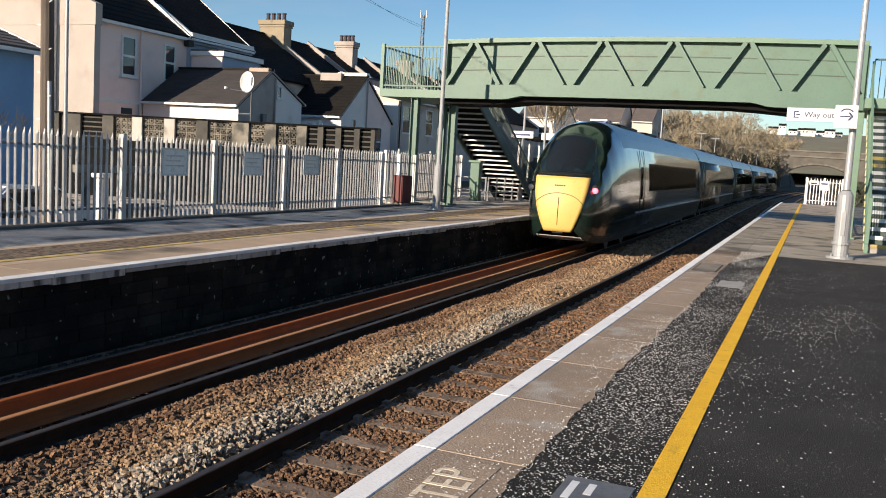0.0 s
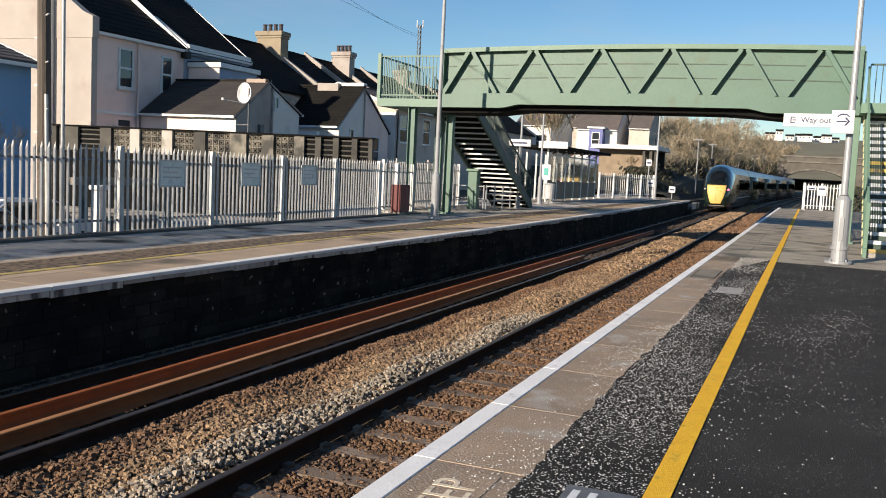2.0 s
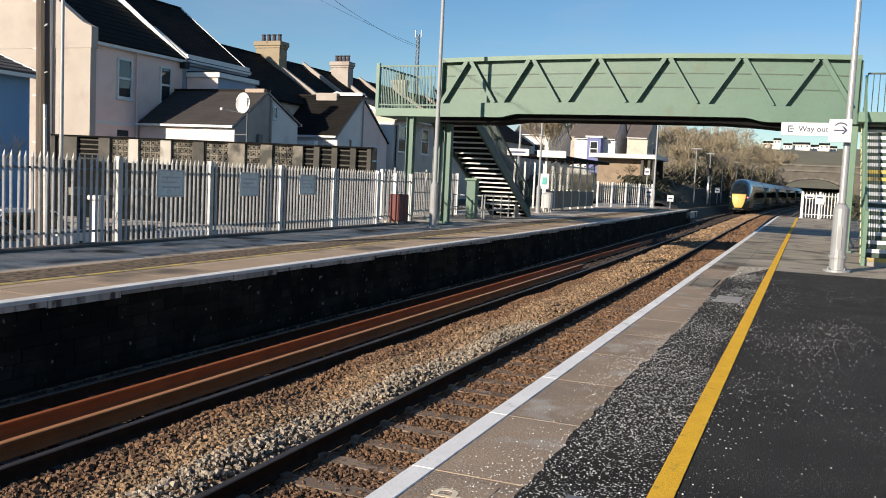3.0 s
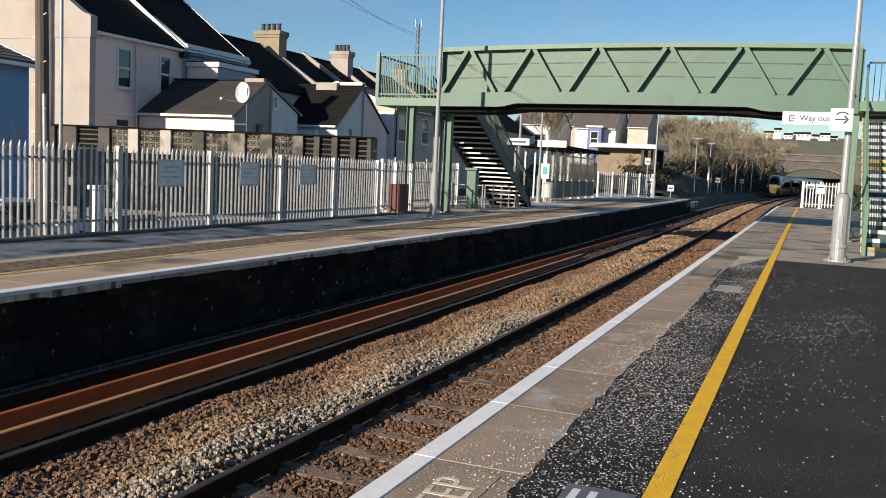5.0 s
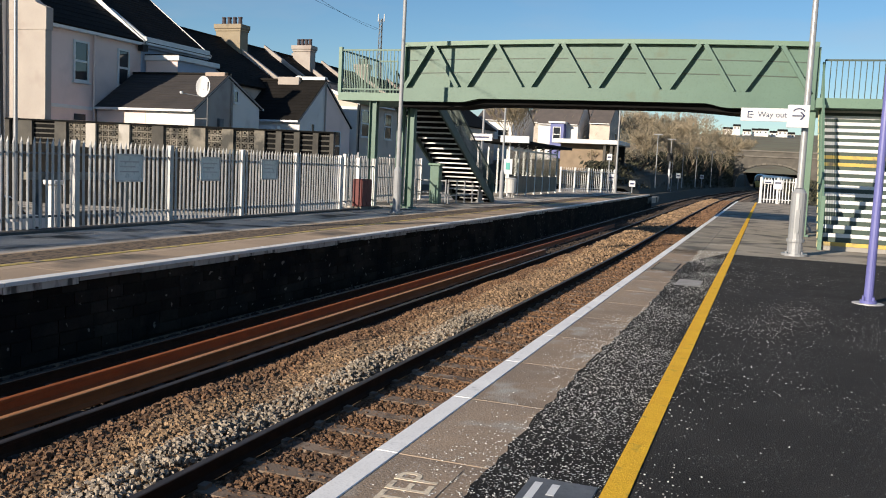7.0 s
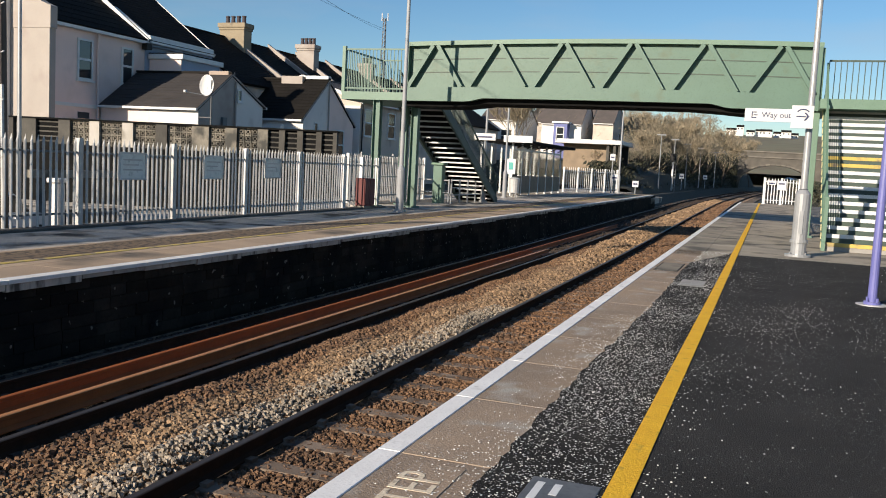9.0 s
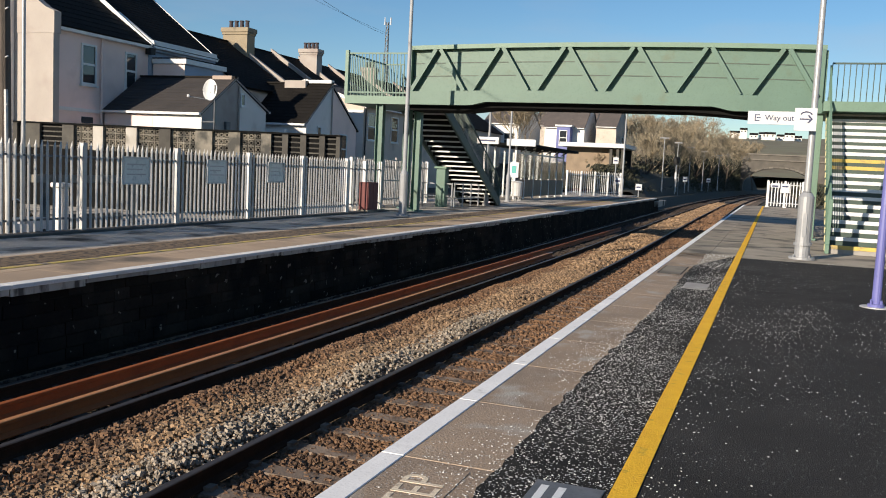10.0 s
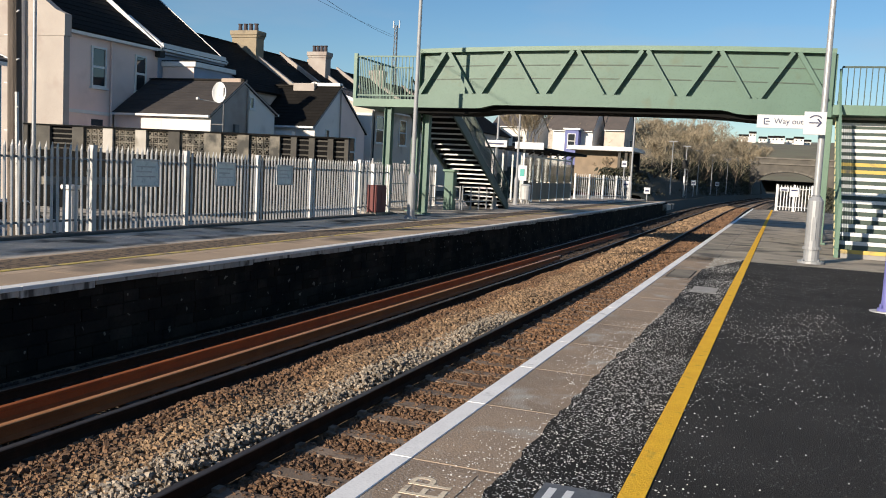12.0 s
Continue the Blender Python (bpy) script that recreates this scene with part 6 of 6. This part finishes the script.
def bank():
    bm = bmesh.new()
    prof = [(-9.2, -1.3), (-10.2, -0.7), (-12.0, 1.8), (-15.0, 3.0), (-30.0, 3.2), (-60, 3.0)]
    rings = [[bm.verts.new((x + bend(y), y, z * k if z > -0.5 else z)) for x, z in prof] for y, k in ((84, 0.1), (92, 0.5), (104, 0.9), (140, 1.0), (180, 1.15), (214, 1.3), (260, 1.6))]
    for a, b in zip(rings, rings[1:]):
        for i in range(len(prof) - 1):
            bm.faces.new((a[i], b[i], b[i + 1], a[i + 1]))
    bmesh.ops.recalc_face_normals(bm, faces=bm.faces[:])
    return bm


tagged(part("railway_bank", bank(), "soil"), "overgrown earth bank beside the far track", "bank", kind="structure")

# ---- stone arch bridge across the cutting ----
AY = 214.0
ab = thing("stone_bridge", (-1.2, AY, -1), "grey stone road bridge with one wide arch over the tracks", "bridge")
AC, AR, AZ, RISE = 0.8, 7.6, 0.9, 0.56


def arch_front():
    bm = bmesh.new()
    n = 20
    pts = [(AC + AR * math.cos(math.pi * i / n), AZ + RISE * AR * math.sin(math.pi * i / n)) for i in range(n + 1)]
    top = 8.1
    for i in range(n):
        (xa, za), (xb, zb) = pts[i], pts[i + 1]
        prism(bm, [(xa, za), (xb, zb), (xb, top), (xa, top)], "y", AY, AY + 7)
    prism(bm, [(AC + AR, -1.2), (AC + 60, -1.2), (AC + 60, top - 0.4), (AC + AR, top)], "y", AY, AY + 7)
    prism(bm, [(AC - 60, -1.2), (AC - AR, -1.2), (AC - AR, top), (AC - 60, top + 1)], "y", AY, AY + 7)
    return bm


part("masonry", arch_front(), "stone_bridge", ab)
for i in range(22):
    a0, a1 = math.pi * i / 22 + 0.01, math.pi * (i + 1) / 22 - 0.01
    bm = bmesh.new()
    prism(bm, [(AC + r * math.cos(a), AZ + RISE * r * math.sin(a)) for r, a in ((AR - 0.05, a0), (AR + 0.6, a0), (AR + 0.6, a1), (AR - 0.05, a1))], "y", AY - 0.12, AY + 0.1)
    part("arch_stone", bm, "stone_bridge", ab)
part("string_course", quick(bar, (AC - 30, AY - 0.1, 7.0), (AC + 30, AY - 0.1, 6.8), 0.3, 0.3), "stone_bridge", ab)
part("parapet_coping", quick(bar, (AC - 30, AY + 0.1, 8.3), (AC + 30, AY + 0.1, 8.0), 0.6, 0.3), "stone_bridge", ab)

# ---- hillside with white houses, distant streets ----
def hillside():
    bm = bmesh.new()
    nx, ny = 40, 14
    grid = []
    for j in range(ny):
        y = 330 + j * 70
        row = []
        for i in range(nx):
            x = -700 + i * 36
            z = 4 + 52 * (1 - math.exp(-max(0, y - 330) / 420)) + 5 * noise.noise((x * 0.006, y * 0.006, 0)) - 0.004 * abs(x - 40)
            row.append(bm.verts.new((x, y, z)))
        grid.append(row)
    for a, b in zip(grid, grid[1:]):
        for i in range(nx - 1):
            bm.faces.new((a[i], a[i + 1], b[i + 1], b[i]))
    return bm


tagged(part("hillside", hillside(), "hill", smooth=True), "scrubby brown-green hillside behind the station", "hill", kind="structure")
rng_h = random.Random(9)
for i in range(8):
    y = 700 + rng_h.uniform(-20, 20)
    x = -30 + i * 6.4 + rng_h.uniform(-1.2, 1.2)
    z = 36.5 + rng_h.uniform(-1.0, 1.2) - i * 0.4
    hh = thing("house", (x, y, z), "small white house with dark roof on the distant hill", "house", "hill houses")
    w, d = rng_h.uniform(4.6, 7.5), 6
    bm = bmesh.new()
    prism(bm, [(x - w / 2, z - 5), (x + w / 2, z - 5), (x + w / 2, z + 2.6), (x - w / 2, z + 2.6)], "y", y, y + d)
    part("wall", bm, "white_render", hh)
    bm = bmesh.new()
    prism(bm, [(y - 0.4, z + 2.5), (y + d + 0.4, z + 2.5), (y + d / 2, z + 4.2)], "x", x - w / 2 - 0.2, x + w / 2 + 0.2)
    part("roof", bm, "slate", hh)
    for k in (-0.25, 0.25):
        part("window", B(x + k * w - 0.5, x + k * w + 0.5, y - 0.06, y - 0.01, z + 0.8, z + 1.8), "glass_house", hh)

# street behind the far platform
st1 = house("white-rendered house with brown tiled roof beyond the shelter", -32.6, -28.3, 100, 110, 7.2, 9.6, "x", "white_render", "slate_brown", courses=0)
window(st1, "y", 100, -30.0, -28.8, 4.6, 6.0, out=-1)
window(st1, "y", 100, -32.2, -31.2, 4.6, 6.0, out=-1)
st2 = house("house with blue-painted bay and brown roof", -26.2, -21.4, 104, 112, 7.2, 10.2, "x", "white_render", "slate_brown", courses=0)
part("bay", B(-24.4, -22.8, 102.6, 104, 3.0, 7.1), "purple", st2, "blue-painted bay front")
part("bay_roof", B(-24.6, -22.6, 102.4, 104, 7.1, 7.3), "trim", st2)
window(st2, "y", 102.6, -24.0, -23.2, 5.0, 6.6, out=-1)
st3 = house("cream house with steep brown roof beyond the trees", -20.4, -18.0, 106, 114, 7.5, 10.0, "x", "cream", "slate_brown", courses=0)
window(st3, "x", -18.0, 110, 111.2, 4.8, 6.4)
st4 = house("brown-roofed terrace house beyond the footbridge", -46.0, -37.0, 96, 112, 6.5, 9.8, "x", "white_render", "slate_brown", courses=0)
st5 = house("brown-roofed house beyond the footbridge stairs", -34.0, -25.0, 128, 140, 8.6, 12.4, "x", "cream", "slate_brown", courses=0)
cb = thing("flat_roofed_building", (-20, 98, 0), "low building with white flat canopy roof and dark openings", "building")
part("canopy", B(-21.5, -14.6, 92, 100, 4.5, 4.95, 0.04), "trim", cb)
part("wall", B(-21.0, -16.4, 93.5, 100, -0.3, 4.5), "timber", cb)
for x in (-16.1, -15.4, -14.9):
    part("pillar", B(x - 0.14, x + 0.14, 92.4, 92.8, -0.3, 4.55), "block_dark", cb)
# solid black slab imitates the unlit inside of the opening
part("opening", B(-16.38, -15.0, 99, 99.4, -0.3, 4.5), "rubber", cb, "black slab for the shade in the opening")
# houses beyond the screen wall, seen under the footbridge landing
st6 = house("cream house with brown tiled roof behind the footbridge landing", -34.0, -25.4, 52.6, 64.0, 5.4, 6.9, "y", "cream", "slate_brown", courses=10)
window(st6, "x", -25.4, 53.2, 54.3, 3.25, 4.9)
window(st6, "x", -25.4, 57.0, 58.1, 3.25, 4.9)
part("white_end", B(-28.4, -25.42, 52.55, 52.598, 1.0, 5.1), "white_render", st6, "white end wall")
part("downpipe", T((-25.32, 52.75, -0.9), (-25.32, 52.75, 5.2), 0.05, None, 8), "rubber", st6)

# ---- distant lamp posts, mast and wires ----
for x, y in ((-10.9, 100.0), (-10.7, 112.0), (-10.6, 126.0), (-10.3, 142.0), (-9.6, 160.0)):
    lamp_post(x + bend(y), y, "distant platform lamp post among the trees", 6.0, 0.06, collar=0.09)
for x, y in ((-10.05, 110.0), (-9.0, 135.0)):
    post_sign(x, y, 1.35, 1.95, 0.55, "small white trackside marker board", 1.95)
sg = thing("signal_post", (-11.2, 110, 0), "railway signal with dark head on a pale post by the bank", "signal")
part("post", T((-11.2, 110, -0.5), (-11.2, 110, 3.3), 0.07, None, 8), "pole", sg)
part("head", B(-11.55, -10.85, 109.85, 110.1, 3.3, 4.3, 0.05), "rubber", sg, "dark signal head")
part("hood", B(-11.3, -11.1, 109.6, 109.85, 3.55, 3.75), "rubber", sg)
part("hood", B(-11.3, -11.1, 109.6, 109.85, 3.95, 4.15), "rubber", sg)
part("plate", B(-11.3, -11.1, 109.9, 109.92, 1.6, 2.4), "sign_white", sg, "white plate on the post")
for k in range(7):
    part("rung", quick(bar, (-11.2, 110.1, 0.2 + k * 0.4), (-10.85, 110.1, 0.2 + k * 0.4), 0.03, 0.03), "pole", sg)
part("ladder_rail", T((-10.85, 110.1, -0.5), (-10.85, 110.1, 3.3), 0.025, None, 6), "pole", sg)
ms = thing("radio_mast", (-41.0, 90, 0), "slim lattice radio mast beyond the houses", "mast")
for dx, dy in ((-0.35, -0.2), (0.35, -0.2), (0, 0.4)):
    part("leg", quick(bar, (-41 + dx, 90 + dy, 0), (-41 + dx * 0.4, 90 + dy * 0.4, 17.2), 0.09, 0.09), "galv_dark", ms)
for k in range(16):
    z = 8 + k * 0.57
    s = 0.36 - 0.014 * k
    part("brace", quick(bar, (-41 - s, 89.8, z), (-41 + s, 89.8, z + 0.57), 0.06, 0.06), "galv_dark", ms)
for dx in (-0.35, 0.35):
    part("aerial", T((-41 + dx, 90, 16.9), (-41 + dx, 90, 17.7), 0.07, None, 8), "sign_white", ms)


def wire(a, b, sag, label):
    a, b = Vector(a), Vector(b)
    bm = bmesh.new()
    pts = [a.lerp(b, i / 14) - Vector((0, 0, sag * 4 * (i / 14) * (1 - i / 14))) for i in range(15)]
    for p, q in zip(pts, pts[1:]):
        tube(bm, p, q, 0.012, None, 5)
    tagged(part("overhead_wire", bm, "rubber"), label, "wire")


wire((-13.05, 12.15, 8.3), (-41, 89, 15.8), 0.6, "black overhead telephone wire from the pole to the houses")
wire((-36.0, 46.0, 16.0), (-41, 90, 16.0), 0.4, "thin black overhead wire above the terrace roofs")

# ---- coping, wall stones and paving pieces ----
def pieces(name, parent, mat, dims, spots, label=""):
    """Alike pieces on one mesh; spots are (x, y, z) of their centres."""
    bm = bmesh.new()
    a, b, c = dims
    box(bm, -a / 2, a / 2, -b / 2, b / 2, -c / 2, c / 2, 0.004)
    o = part(name, bm, mat)
    first = o
    for k, s in enumerate(spots):
        if k:
            o = new(name, first.data)
        o.parent = parent
        o.location = Vector(s) - BASE[parent]
    return first


# near platform: edge slabs, white line on each coping stone
ys = [-6.0 + 1.30 * i for i in range(56)]
pieces("edge_slab", near, "slab", (0.555, 1.292, 0.10), [(-1.515, y + 0.65, -0.049) for y in ys if y < 19])
pieces("coping_stone", near, "white_paint", (0.135, 1.294, 0.14), [(EDGE + 0.065, y + 0.65, -0.066) for y in ys], "")
pieces("edge_slab", near, "slab_far", (0.60, 0.892, 0.10), [(-1.50 + 0.6 * (i % 1), 19.45 + 0.9 * i, -0.049) for i in range(51)])
pieces("paving_slab", near, "slab_far", (0.55, 0.592, 0.06), [(-0.92, 20.5 + 0.6 * i, -0.031) for i in range(75)])

# far platform: white coping and sooty stone courses
ys = [-8.1 + 1.22 * i for i in range(66)]
pieces("coping_stone", far, "white_worn", (0.20, 1.212, 0.05), [(FAR_EDGE + bend(y) - 0.08, y + 0.61, -0.024) for y in ys])
rng = random.Random(15)
for tall in (0.075, 0.095, 0.06):
    pieces("coping_face", far, "whitewash", (0.17, 1.20, tall), [(FAR_EDGE + bend(y) - 0.105 + rng.uniform(-0.01, 0.008), y + 0.61, -0.0505 - tall / 2) for k, y in enumerate(ys) if (k * 7) % 3 == (0.075, 0.095, 0.06).index(tall)])
pieces("edge_slab", far, "far_paving", (0.70, 1.212, 0.09), [(FAR_EDGE + bend(y) - 0.54, y + 0.61, -0.047) for y in ys])
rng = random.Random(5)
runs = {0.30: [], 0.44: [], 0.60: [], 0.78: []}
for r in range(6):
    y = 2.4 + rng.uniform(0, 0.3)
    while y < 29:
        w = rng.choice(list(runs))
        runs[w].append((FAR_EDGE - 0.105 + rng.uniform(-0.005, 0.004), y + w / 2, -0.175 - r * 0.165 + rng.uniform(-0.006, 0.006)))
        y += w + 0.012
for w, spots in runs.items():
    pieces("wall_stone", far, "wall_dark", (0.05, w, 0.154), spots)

motions()
